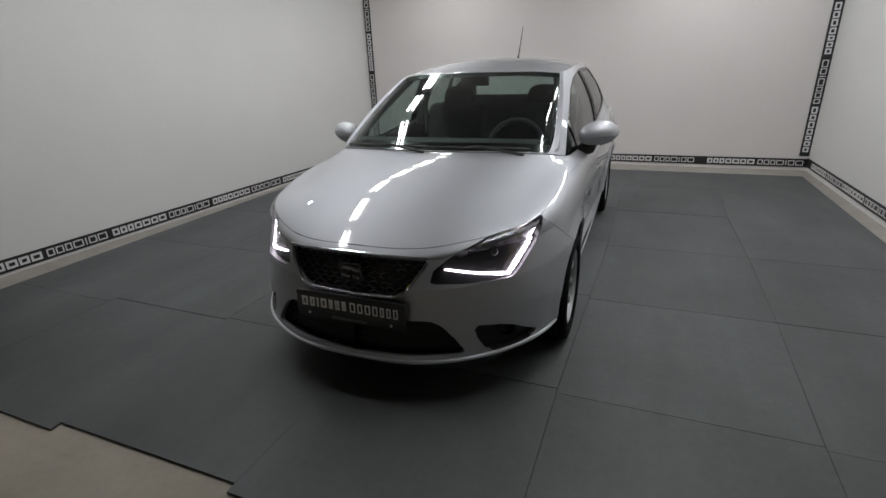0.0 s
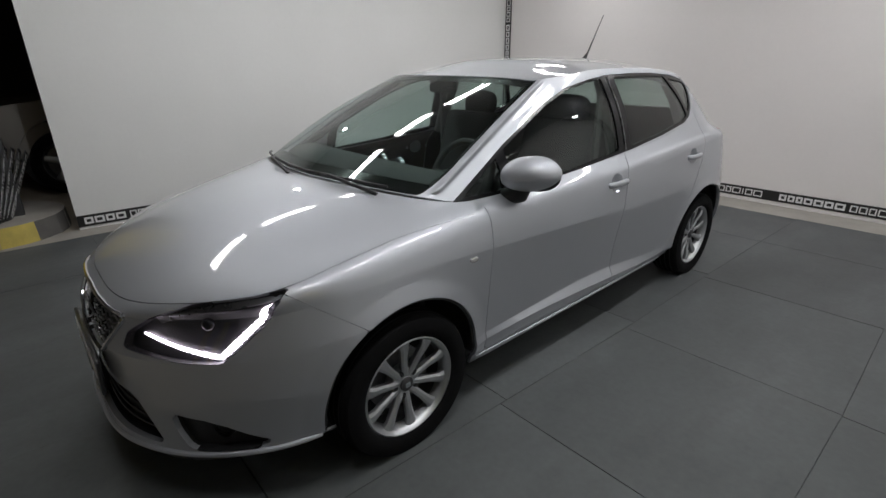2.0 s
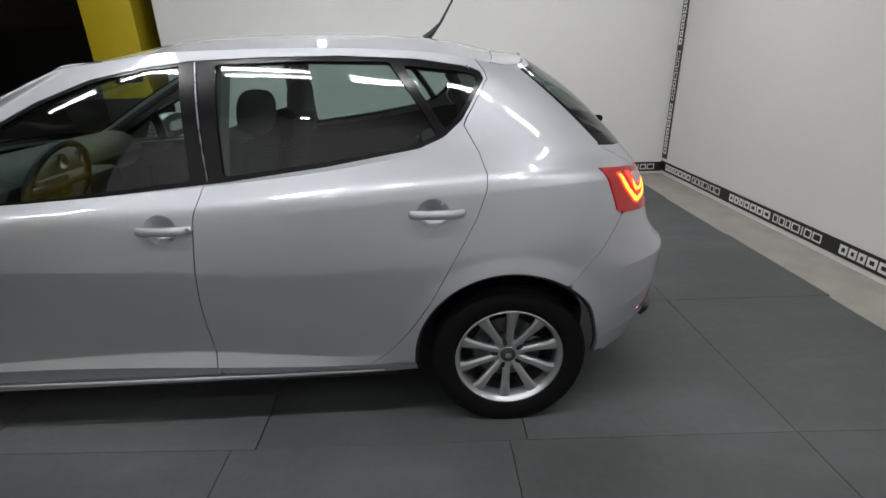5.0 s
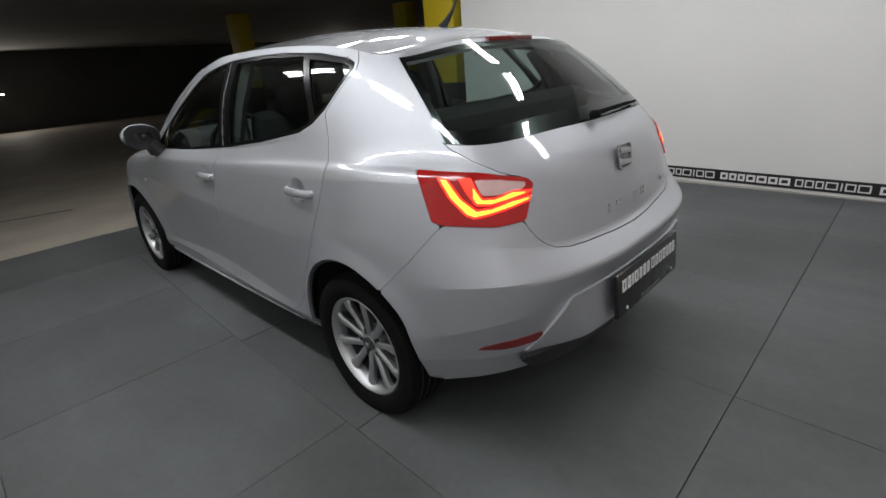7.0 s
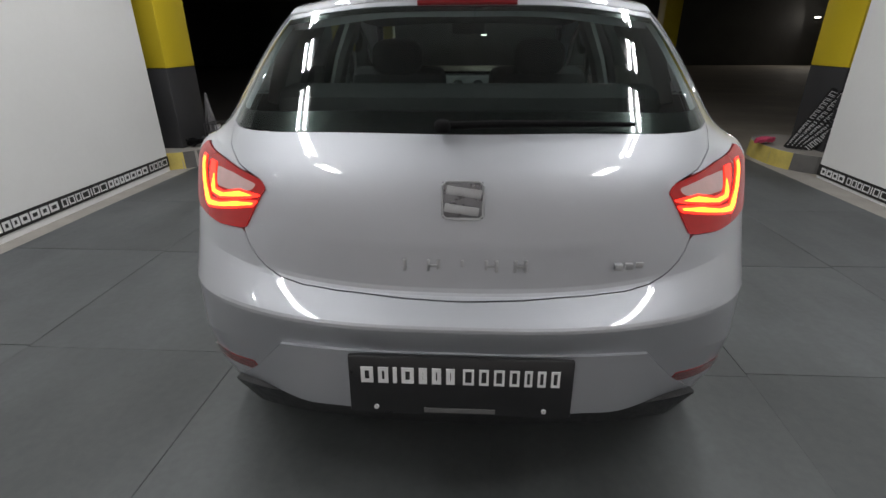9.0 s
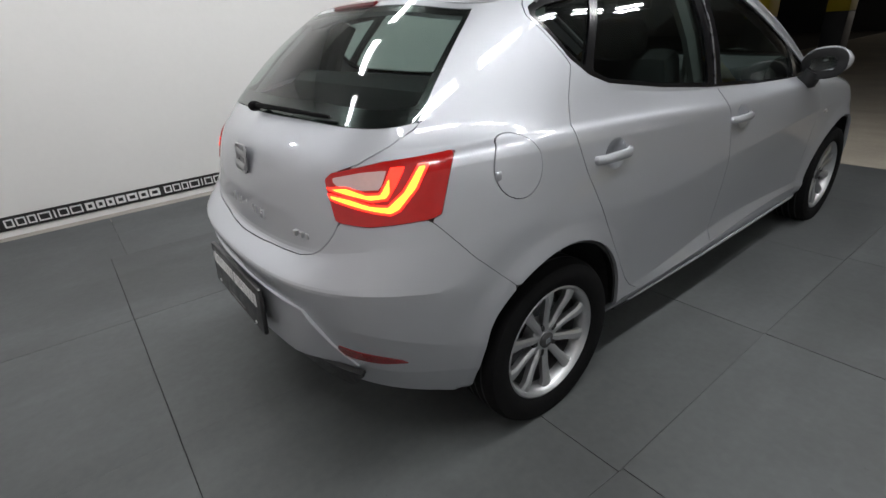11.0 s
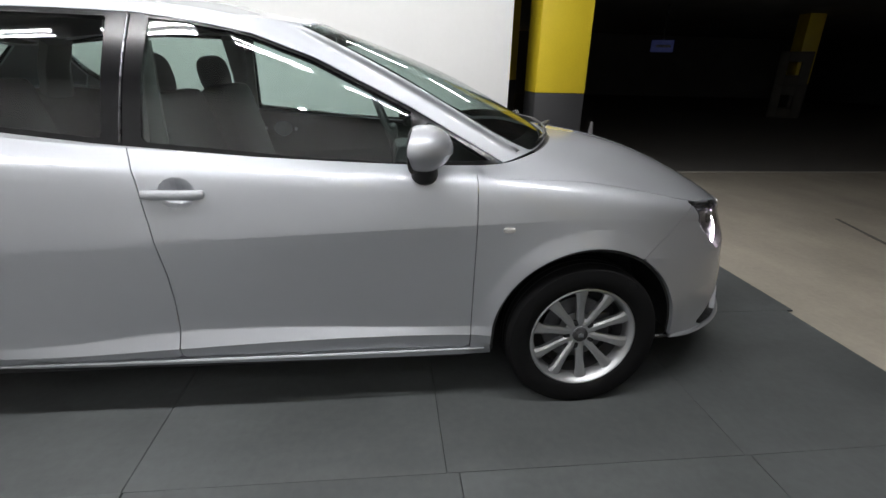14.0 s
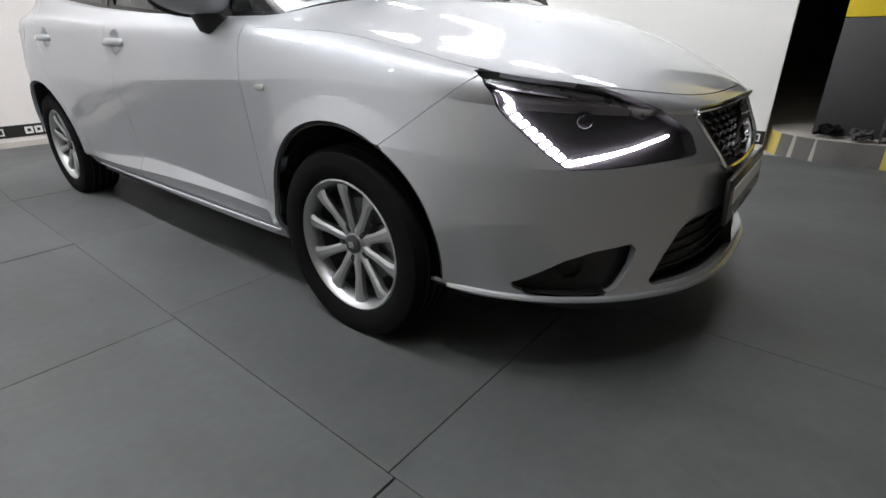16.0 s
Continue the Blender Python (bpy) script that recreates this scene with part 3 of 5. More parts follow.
SKIN, GREEN = ALL[:, :SKIN.shape[1]], ALL[:, SKIN.shape[1] - 1:]

# roof as a crowned sheet between the two roof edges
NF, NW = 34, 110
edge = run_round(ROOF_EDGE, np.linspace(0, STATION[-1], 900))
kf = int(np.argmin(np.abs(np.linspace(0, STATION[-1], 900) - 0.84)))
kr = int(np.argmin(np.abs(np.linspace(0, STATION[-1], 900) - 4.47)))
front_e, side_e, rear_e = edge[:kf + 1], edge[kf:kr + 1], edge[kr:][::-1]
ROOF = np.zeros((NW, NF, 3))
for i, w in enumerate(np.linspace(0, 1, NW)):
    se = np.array([np.interp(w, np.linspace(0, 1, len(side_e)), side_e[:, c]) for c in range(3)])
    for j, f in enumerate(np.linspace(0, 1, NF)):
        fe = np.array([np.interp(f, np.linspace(0, 1, len(front_e)), front_e[:, c]) for c in range(3)])
        re = np.array([np.interp(f, np.linspace(0, 1, len(rear_e)), rear_e[:, c]) for c in range(3)])
        x = se[0] * f
        y = se[1] + (1 - w) * (fe[1] - front_e[-1, 1]) + w * (re[1] - rear_e[-1, 1])
        end = (1 - w) * (fe[2] - front_e[-1, 2]) + w * (re[2] - rear_e[-1, 2])
        crown = 0.036 * math.sin(math.pi * min(1, max(0, w))) ** 0.8 * (1 - f ** 2.4)
        ROOF[i, j] = (x, y, se[2] + end + crown)


def normals(g):
    a = np.gradient(g, axis=0)
    b = np.gradient(g, axis=1)
    n = np.cross(a, b)
    n /= np.maximum(1e-9, np.linalg.norm(n, axis=2))[:, :, None]
    return n


def outward(g, n):
    c = np.array([0, 0, 0.75])
    d = g - c * np.ones_like(g)
    d[:, :, 1] *= 0.25
    return n * np.where((n * d).sum(2) < 0, -1, 1)[:, :, None]


N_SKIN = outward(SKIN, normals(SKIN))
N_GREEN = outward(GREEN, normals(GREEN))
N_ROOF = normals(ROOF)
N_ROOF *= np.where(N_ROOF[:, :, 2] < 0, -1, 1)[:, :, None]


def poly(a, b, pts):
    """Signed distance to a polygon in the plane (a, b), positive inside."""
    best = np.full(a.shape, 1e9)
    inside = np.zeros(a.shape, bool)
    for (x0, y0), (x1, y1) in zip(pts, pts[1:] + pts[:1]):
        dx, dy = x1 - x0, y1 - y0
        t = np.clip(((a - x0) * dx + (b - y0) * dy) / (dx * dx + dy * dy + 1e-12), 0, 1)
        best = np.minimum(best, np.hypot(a - x0 - t * dx, b - y0 - t * dy))
        if abs(dy) > 1e-12:
            inside ^= ((y0 > b) != (y1 > b)) & (a < dx * (b - y0) / dy + x0)
    return np.where(inside, best, -best)


def clip(g, n, f, depth=0.012, lift=0.0, mirror=False, both=False):
    """The part of the sheet g where f is positive, with an inward lip along its border. Returns vertices and faces."""
    f = np.where(np.abs(f) < 1e-6, 1e-6, f)
    verts, faces, index, nrm = [], [], {}, []

    def node(i, j):
        k = (i, j)
        if k not in index:
            index[k] = len(verts)
            verts.append(g[i, j] + n[i, j] * lift)
            nrm.append(n[i, j])
        return index[k]

    def cross(i, j, p, q):
        k = (i, j, p, q) if (i, j) < (p, q) else (p, q, i, j)
        if k not in index:
            t = f[i, j] / (f[i, j] - f[p, q])
            index[k] = len(verts)
            m = n[i, j] * (1 - t) + n[p, q] * t
            verts.append(g[i, j] * (1 - t) + g[p, q] * t + m * lift)
            nrm.append(m)
        return index[k]

    pos = f > 0
    c = pos[:-1, :-1].astype(int) + pos[1:, :-1] + pos[:-1, 1:] + pos[1:, 1:]
    for i, j in zip(*np.nonzero(c)):
        ring = [(i, j), (i + 1, j), (i + 1, j + 1), (i, j + 1)]
        face = []
        for a, b in zip(ring, ring[1:] + ring[:1]):
            if pos[a]:
                face.append(node(*a))
            if pos[a] != pos[b]:
                face.append(cross(*a, *b))
        if len(face) > 2:
            faces.append(face)
    if both and verts:
        v = np.array(verts)
        twin = {}
        m = len(verts)
        for k in range(m):
            if abs(v[k, 0]) < 1e-5:
                twin[k] = k
            else:
                twin[k] = len(verts)
                verts.append(v[k] * (-1, 1, 1))
                nrm.append(nrm[k] * (-1, 1, 1))
        faces += [[twin[k] for k in reversed(fc)] for fc in faces]
    elif mirror:
        verts = [v * (-1, 1, 1) for v in verts]
        nrm = [v * (-1, 1, 1) for v in nrm]
        faces = [fc[::-1] for fc in faces]
    if depth:
        count = {}
        for fc in faces:
            for a, b in zip(fc, fc[1:] + fc[:1]):
                count[(a, b)] = count.get((a, b), 0) + 1
        inner = {}
        for (a, b) in list(count):
            if (b, a) not in count:
                for k in (a, b):
                    if k not in inner:
                        inner[k] = len(verts)
                        verts.append(verts[k] - np.array(nrm[k]) * depth)
                        nrm.append(nrm[k])
                faces.append([b, a, inner[a], inner[b]])
    return verts, faces


def panel(name, g, n, f, material, parent, label="", gap=0.0011, angle=7, **kw):
    v, fc = clip(g, n, f - gap, **kw)
    return raw(name, v, fc, material, parent, label, angle=angle)


X, Y, Z = SKIN[:, :, 0], SKIN[:, :, 1], SKIN[:, :, 2]
VV = np.broadcast_to(VROW[None, :], X.shape)
UU = np.broadcast_to(U[:, None], X.shape)


def line(z, pts):
    zs, ys = zip(*sorted(pts))
    return np.interp(z, zs, ys)


arch = np.minimum(np.hypot(Y - AXLE_F, Z - HUB_Z), np.hypot(Y - AXLE_R, Z - HUB_Z)) - ARCH_R
arch += .022 * ramp(Y, AXLE_R + .22, AXLE_R + .33) * (1 - ramp(Z, .38, .52))
arch = np.where(X < 0.5, 1.0, arch)
HEAD_PTS = [(.345, .556), (.352, .605), (.42, .658), (.53, .712), (.64, .742), (.710, .752), (.718, .722), (.700, .655), (.662, .580), (.637, .543), (.56, .543), (.45, .550)]
head = np.where(Y < -1.2, poly(X, Z, HEAD_PTS), -1.0)
TL = (Y - X) / 1.414
TAIL_PTS = [(.578, .945), (.76, .925), (.905, .893), (.925, .875), (.892, .775), (.80, .772), (.64, .79), (.612, .80)]
tail = np.where((Y > 1.2) & (Z > .6), poly(TL, Z, TAIL_PTS), -1.0)
grille = np.where(Y < -1.5, poly(X, Z, [(-.33, .655), (.33, .655), (.322, .625), (.245, .52), (.20, .497), (0, .492), (-.20, .497), (-.245, .52), (-.322, .625)]), -1.0)
intake = np.where(Y < -1.5, poly(X, Z, [(-.485, .242), (0, .232), (.485, .242), (.44, .31), (.385, .372), (.34, .392), (-.34, .392), (-.385, .372), (-.44, .31)]), -1.0)
fog = np.where(Y < -1.3, poly(X, Z, [(.56, .243), (.63, .240), (.744, .256), (.70, .290), (.65, .328), (.60, .348), (.505, .362), (.525, .30)]), -1.0)
bonnet_v = np.interp(UU, [0, .30, .58, .82, .95, 1.05, 1.35, 1.75], [4.90, 4.88, 4.88, 4.98, 5.12, 5.3, 5.55, 5.75])
over = (VV - bonnet_v) * 0.11
f_line = line(Z, [(0, -1.2), (.50, -1.28), (.571, -1.385), (.65, -1.49), (.735, -1.60), (.80, -1.69)]) - Y
seam = line(Z, [(.2, .185), (.45, .172), (.55, .175), (.72, .196), (.85, .215), (.95, .25), (1.0, .27)])
rear_seam = line(Z, [(.20, .50), (.234, .58), (.238, .635), (.247, .69), (.265, .74), (.30, .795), (.35, .845), (.42, .90), (.53, .972), (.70, 1.065), (.81, 1.125), (.90, 1.16), (.95, 1.165), (1.02, 1.14), (1.10, 1.09)])
sill_z = 0.232
gate = np.where(Y > 1.35, poly(X, Z, [(-.63, 1.1), (-.625, .99), (-.605, .955), (-.56, .918), (-.495, .893), (-.543, .775), (-.532, .745), (-.512, .715), (-.485, .690), (-.448, .670), (-.39, .656), (-.30, .647), (-.15, .640), (0, .638), (.15, .640), (.30, .647), (.39, .656), (.448, .670), (.485, .690), (.512, .715), (.532, .745), (.543, .775), (.495, .893), (.56, .918), (.605, .955), (.625, .99), (.63, 1.1)]), -1.0)
r_line = line(Z, [(0, 1.25), (.50, 1.36), (.575, 1.45), (.68, 1.555), (.79, 1.64), (.9, 1.70)])
r_bump = np.minimum(Y - r_line, .788 - Z)
CUPS = ((.105, .815), (.985, .838))
cup = np.maximum(*[0.046 - np.hypot((Y - cy) / 1.12, Z - cz) for cy, cz in CUPS])
cup = np.where(np.abs(X) > .6, cup, -1.0)


def finer(iu, iv, k=5):
    """A stretch of the skin with k times as many rows and columns."""
    def up(a, ax):
        n = a.shape[ax]
        q = np.linspace(0, n - 1, (n - 1) * k + 1)
        i = np.clip(q.astype(int), 0, n - 2)
        t = (q - i).reshape((-1, 1, 1) if ax == 0 else (1, -1, 1))
        return np.take(a, i, ax) * (1 - t) + np.take(a, i + 1, ax) * t
    return [up(up(a[iu][:, iv], 0), 1) for a in (SKIN, N_SKIN)]


span_u = np.nonzero((tail > -.03).any(1))[0]
span_v = np.nonzero((tail > -.03).any(0))[0]
tg, tn = finer(slice(span_u[0], span_u[-1] + 1), slice(span_v[0], span_v[-1] + 1))
t_l = (tg[:, :, 1] - tg[:, :, 0]) / 1.414
TAILG = (tg, tn, t_l, tg[:, :, 2], poly(t_l, tg[:, :, 2], TAIL_PTS))

span_u = np.nonzero((head > -.03).any(1))[0]
span_v = np.nonzero((head > -.03).any(0))[0]
hg, hn = finer(slice(span_u[0], span_u[-1] + 1), slice(span_v[0], span_v[-1] + 1), 4)
LIGHT_BAR = [(.392, .603), (.50, .577), (.637, .547), (.668, .600), (.700, .662), (.722, .722), (.709, .727), (.679, .670), (.647, .615), (.622, .568), (.50, .590), (.396, .613)]
REFLECTOR = [(.425, .657), (.53, .706), (.64, .737), (.722, .752), (.706, .730), (.63, .708), (.53, .676), (.45, .645)]
BAR_PATH = [(.390, .608), (.50, .583), (.622, .561), (.655, .610), (.686, .668), (.713, .726)]
bar_len = np.concatenate([[0], np.cumsum([math.dist(a, b) for a, b in zip(BAR_PATH, BAR_PATH[1:])])])
best, along = np.full(hg.shape[:2], 9.0), np.zeros(hg.shape[:2])
for (a, b), (c, d), q0, q1 in zip(BAR_PATH, BAR_PATH[1:], bar_len, bar_len[1:]):
    t = np.clip(((hg[:, :, 0] - a) * (c - a) + (hg[:, :, 2] - b) * (d - b)) / ((c - a) ** 2 + (d - b) ** 2), 0, 1)
    dist = np.hypot(hg[:, :, 0] - a - t * (c - a), hg[:, :, 2] - b - t * (d - b))
    along = np.where(dist < best, (q0 + t * (q1 - q0)) / bar_len[-1], along)
    best = np.minimum(best, dist)
HEADG = (hg, hn, hg[:, :, 0], hg[:, :, 2], along)
flap_d = np.where(X > .5, np.hypot(Y - 1.398, Z - .884), 9.0)

car = empty("car", "silver five-door hatchback standing with its lights on", "car")

front_pts = SKIN.reshape(-1, 3)


def on_front(x, z, off=0.0):
    """The point of the nose at x and z, off metres proud of it."""
    sel = front_pts[:, 1] < -1.3
    p, nn = front_pts[sel], N_SKIN.reshape(-1, 3)[sel]
    d = np.hypot(p[:, 0] - abs(x), p[:, 2] - z)
    k = np.argsort(d)[:4]
    w = 1 / (d[k] + 1e-4)
    q = ((p[k] + nn[k] * off) * w[:, None]).sum(0) / w.sum()
    q[0], q[2] = abs(x) + (nn[k][:, 0] * off * w).sum() / w.sum(), z
    return Vector((q[0] if x >= 0 else -q[0], q[1], q[2]))


# outer panels
bumper_f = np.minimum.reduce([f_line, -over, -head, -grille, -intake, -fog, arch, np.where((Y < -1.45) & (UU < 1.1), (VV - .97) * .05, 1)])
front_bumper = panel("front_bumper", SKIN, N_SKIN, bumper_f, PAINT, car, both=True, depth=0.02)
panel("air_dam", SKIN, N_SKIN, np.where(Y < -1.4, np.minimum((.97 - VV) * .05, 1.08 - UU), -1), BLACK_TRIM, front_bumper, "black underside of the bumper", both=True, depth=0.01, gap=0, lift=-0.002)
bonnet = panel("bonnet", SKIN, N_SKIN, np.minimum(over, (6.965 - VV) * 0.15) - np.where(UU > 1.72, (UU - 1.72), 0), PAINT, car, both=True)
for s in (False, True):
    wing = panel("front_wing", SKIN, N_SKIN, np.minimum.reduce([-f_line, -.808 - Y, np.maximum(-over, UU - 1.716), arch, -head]), PAINT, car, mirror=s)
    door_f = panel("front_door", SKIN, N_SKIN, np.minimum.reduce([Y + .808, seam - Y, Z - sill_z, -cup]), PAINT, car, mirror=s, depth=0.016, gap=0.0017)
    door_r = panel("rear_door", SKIN, N_SKIN, np.minimum.reduce([Y - seam, rear_seam - Y, Z - sill_z, -cup]), PAINT, car, mirror=s, depth=0.016, gap=0.0017)
    sill = panel("sill", SKIN, N_SKIN, np.minimum.reduce([sill_z - Z, Y + 1.0, .63 - Y, arch]), PAINT, car, mirror=s)
    quarter = panel("rear_quarter", SKIN, N_SKIN, np.minimum.reduce([Y - rear_seam, -tail, -gate, -r_bump, arch] + ([flap_d - .0800] if s else [])), PAINT, car, mirror=s)
    for (cy, cz), door in zip(CUPS, (door_f, door_r)):
        r = np.hypot((Y - cy) / 1.12, Z - cz)
        dish = SKIN - N_SKIN * (0.020 * np.clip(1 - (r / 0.0475) ** 2, 0, 1) ** 1.2)[:, :, None]
        panel("handle_recess", dish, N_SKIN, np.where(np.abs(X) > .6, 0.0475 - r, -1), PAINT, door, mirror=s, depth=0, gap=0)
    # tail lamp
    lens = panel("tail_lamp", SKIN, N_SKIN, tail, LAMP_LENS, car, "red tail lamp with lit light bars", mirror=s, lift=0.004, depth=0.03, gap=0.001)
    pale = np.where(tail > 0, poly(TL, Z, [(.90, .881), (.815, .899), (.745, .906), (.762, .862), (.81, .859), (.89, .864)]), -1)
    panel("clear_insert", SKIN, N_SKIN, pale, PALE_LENS, lens, "pale clear insert", mirror=s, lift=0.0052, depth=0.0, gap=0)
    OUTER_L = [(.664, .917), (.641, .919), (.670, .864), (.714, .814), (.736, .804), (.776, .808), (.839, .818), (.902, .830), (.911, .842), (.849, .838), (.788, .825), (.744, .824), (.704, .858)]
    INNER_L = [(.733, .910), (.702, .912), (.719, .878), (.745, .840), (.787, .834), (.838, .841), (.89, .849), (.914, .856), (.854, .863), (.799, .850), (.763, .853), (.747, .879)]
    g, ng, ft, fz, fin = TAILG
    for pts, rim in ((OUTER_L, 9), (INNER_L, .738)):
        f = np.where(fin > 0, poly(ft, fz, pts), -1)
        bar = panel("light_bar", g, ng, f, RED_LED, lens, "glowing red light bar", mirror=s, lift=0.006, depth=0.002, gap=-0.002)
        core = np.minimum(f - .0035, ft - rim) if rim < 1 else f - .0035
        panel("core", g, ng, core, LED_CORE, bar, "bright orange core", mirror=s, lift=0.0075, depth=0.001, gap=0)
    # head lamp
    lamp = panel("headlamp", SKIN - N_SKIN * 0.03, N_SKIN, head, BLACK_TRIM, car, "headlamp with a lit white light bar", mirror=s, depth=-0.03, gap=0.001)
    panel("lens", SKIN, N_SKIN, head, CLEAR, lamp, "clear lens", mirror=s, lift=0.001, depth=0, gap=0.001)
    sx = -1 if s else 1
    hg, hn, hx, hz, along = HEADG
    strip_f = np.minimum(poly(hx, hz, LIGHT_BAR), poly(hx, hz, HEAD_PTS) - .006)
    for k in range(26):
        cell_f = np.minimum(strip_f, np.minimum(along - k / 26, (k + 1) / 26 - along) * .45)
        panel("light_cell", hg - hn * .022, hn, cell_f, DRL, lamp, mirror=s, depth=.004, gap=.0026)
    panel("reflector", hg - hn * .016, hn, np.minimum(poly(hx, hz, REFLECTOR), poly(hx, hz, HEAD_PTS) - .004), DARK_CHROME, lamp, "dark chrome reflector", mirror=s, depth=.01, gap=0)
    tagged(lamp, "headlamp with a lit row of white light cells")
    bm = bmesh.new()
    bmesh.ops.create_uvsphere(bm, u_segments=20, v_segments=12, radius=0.024, matrix=pose(sx * .545, -1.79, .638))
    part("projector", bm, GLOSS_BLACK, lamp)
    # fog lamp recess
    well = panel("fog_recess", SKIN - N_SKIN * 0.035, N_SKIN, fog, BLACK_TRIM, front_bumper, "black fog lamp recess", mirror=s, depth=-0.035, gap=-0.003)
    bm = lathe([(0.001, -0.012), (0.03, -0.012), (0.036, -0.02), (0.036, 0.02)], 24)
    bmesh.ops.transform(bm, matrix=pose(sx * .612, -1.815, .312, 0, 0, -60 if sx > 0 else 240), verts=bm.verts)
    part("fog_lamp", bm, DARK_CHROME, well)

tailgate = panel("tailgate", SKIN, N_SKIN, np.minimum(gate, (6.965 - VV) * 0.06), PAINT, car, both=True, depth=0.016)
rear_f = np.minimum.reduce([r_bump, -tail, -gate, arch])
APRON = [(-.60, .352), (.60, .352), (.607, .356), (.541, .408), (.445, .515), (0, .525), (-.445, .515), (-.541, .408), (-.607, .356)]
rear_bumper = panel("rear_bumper", SKIN, N_SKIN, rear_f, PAINT, car, both=True, depth=0.02)
APRON_SKIN = SKIN.copy()
APRON_SKIN[:, :, 1] += np.clip(.525 - Z, 0, .2) * .27 * (1 - ramp(X, .36, .56))
panel("apron", APRON_SKIN, N_SKIN, np.where(Y > 1.5, poly(X, Z, APRON), -1), PAINT, rear_bumper, "raised silver apron round the plate", both=True, lift=0.006, depth=0.03, gap=0)
panel("valance", SKIN, N_SKIN, np.where(Y > 1.55, np.minimum(.356 - .008 * np.clip(1 - X / .6, 0, 1) - Z, .62 - (.356 - Z) - X), -1), BLACK_TRIM, rear_bumper, "black lower edge", both=True, lift=0.024, depth=0.018, gap=0)
for s in (False, True):
    panel("reflector", SKIN, N_SKIN, np.where(Y > 1.4, poly(TL, Z, [(.675, .398), (.80, .388), (.93, .392), (.93, .424), (.80, .416)]), -1), RED_LENS, rear_bumper, "slim red reflector", mirror=s, lift=0.003, depth=0.004, gap=0)

# inner shell behind the joints
open_f = np.minimum.reduce([arch + 0.01, -head - 0.004, -tail * 0 + 1, -grille - .004, -intake - .004, -fog - .004, -cup, (6.93 - VV) * .15])
raw("inner_shell", *clip(SKIN - N_SKIN * 0.014, N_SKIN, open_f, depth=0, both=True), SHELL, car)

# grille and lower intake
back = panel("grille", SKIN - N_SKIN * 0.05, N_SKIN, grille, BLACK_TRIM, front_bumper, "black mesh grille in a chrome surround", both=True, depth=-0.05, gap=-0.003)
low = panel("lower_intake", SKIN - N_SKIN * 0.06, N_SKIN, intake, BLACK_TRIM, front_bumper, "black lower air intake", both=True, depth=-0.06, gap=-0.003)
ring = [(-.33, .655), (-.20, .66), (0, .662), (.20, .66), (.33, .655), (.322, .625), (.285, .572), (.245, .52), (.20, .497), (0, .492), (-.20, .497), (-.245, .52), (-.285, .572), (-.322, .625)]
fine = []
for (a, b), (c, d) in zip(ring, ring[1:] + ring[:1]):
    fine += [(a + (c - a) * t / 4, b + (d - b) * t / 4) for t in range(4)]
part("surround", tube([on_front(a, b, 0.003) for a, b in fine], 0.0075, 8, True), CHROME, back, "chrome surround")
for i in range(8):
    z = 0.512 + i * 0.0185
    half = float(np.interp(z, [.497, .52, .625, .655], [.20, .245, .322, .33])) - 0.008
    xs = np.linspace(-half, half, 60)
    part("grille_bar", tube([on_front(x, z + 0.005 * math.sin(x * 130 + i * math.pi), -0.014) for x in xs], 0.003, 6), DARK_CHROME, back)
for i in range(4):
    z = 0.268 + i * 0.030
    half = float(np.interp(z, [.242, .31, .392], [.485, .44, .34])) - 0.005
    part("intake_bar", tube([on_front(x, z, -0.03) for x in np.linspace(-half, half, 30)], 0.005, 6), BLACK_TRIM, low)


def badge(name, place, w, h, parent, turn, ground, bright):
    """The maker's mark as a plain rounded chrome plate with two slanted bars."""
    m = Matrix.Translation(place) @ turn
    ground_bm = bmesh.new()
    box(ground_bm, -w / 2, w / 2, -0.003, 0.002, -h / 2, h / 2, 0.002, m)
    ring_pts = [(sa * w * .5, sb * h * .5) for sa, sb in ((-.8, -1), (.8, -1), (1, -.8), (1, .8), (.8, 1), (-.8, 1), (-1, .8), (-1, -.8))]
    slants = []
    for z0 in (-.30, .18):
        slants.append(bmesh.new())
        box(slants[-1], -w * .43, w * .43, 0.002, 0.007, h * z0 - h * .07, h * z0 + h * .17, 0.002, m @ pose(0, 0, 0, 0, -8, 0))
    face = part(name, ground_bm, ground, parent, "plain chrome badge with two slanted bars")
    for bm in slants:
        part("slant_bar", bm, bright, face)
    part("rim", tube([m @ Vector((p, .003, q)) for p, q in ring_pts], .0036, 6, True), bright, face)
    return face


badge("badge", on_front(0, .578, -0.008), .10, .085, back, pose(0, 0, 0, -6, 0, 180), CHARCOAL, DARK_CHROME)
badge("badge", Vector((0, 1.852, .872)), .092, .084, tailgate, pose(0, 0, 0, 8, 0, 0), DARK_CHROME, ALLOY)
for i in range(5):
    bm = bmesh.new()
    x = 0.135 - i * 0.068
    for dx in ((0,) if i in (0, 2) else (-.012, .012)):
        box(bm, x + dx - .004, x + dx + .004, 1.8625, 1.872, .702, .732, .001)
    if i in (1, 3, 4):
        box(bm, x - .012, x + .012, 1.8625, 1.872, .714, .720, .001)
    part("badge_block", bm, ALLOY, tailgate)
bm = bmesh.new()
for i in range(3):
    box(bm, -.375 - i * .026, -.357 - i * .026, 1.835 - i * .008, 1.858 - i * .008, .706, .721, .001)
part("badge_block", bm, ALLOY, tailgate)


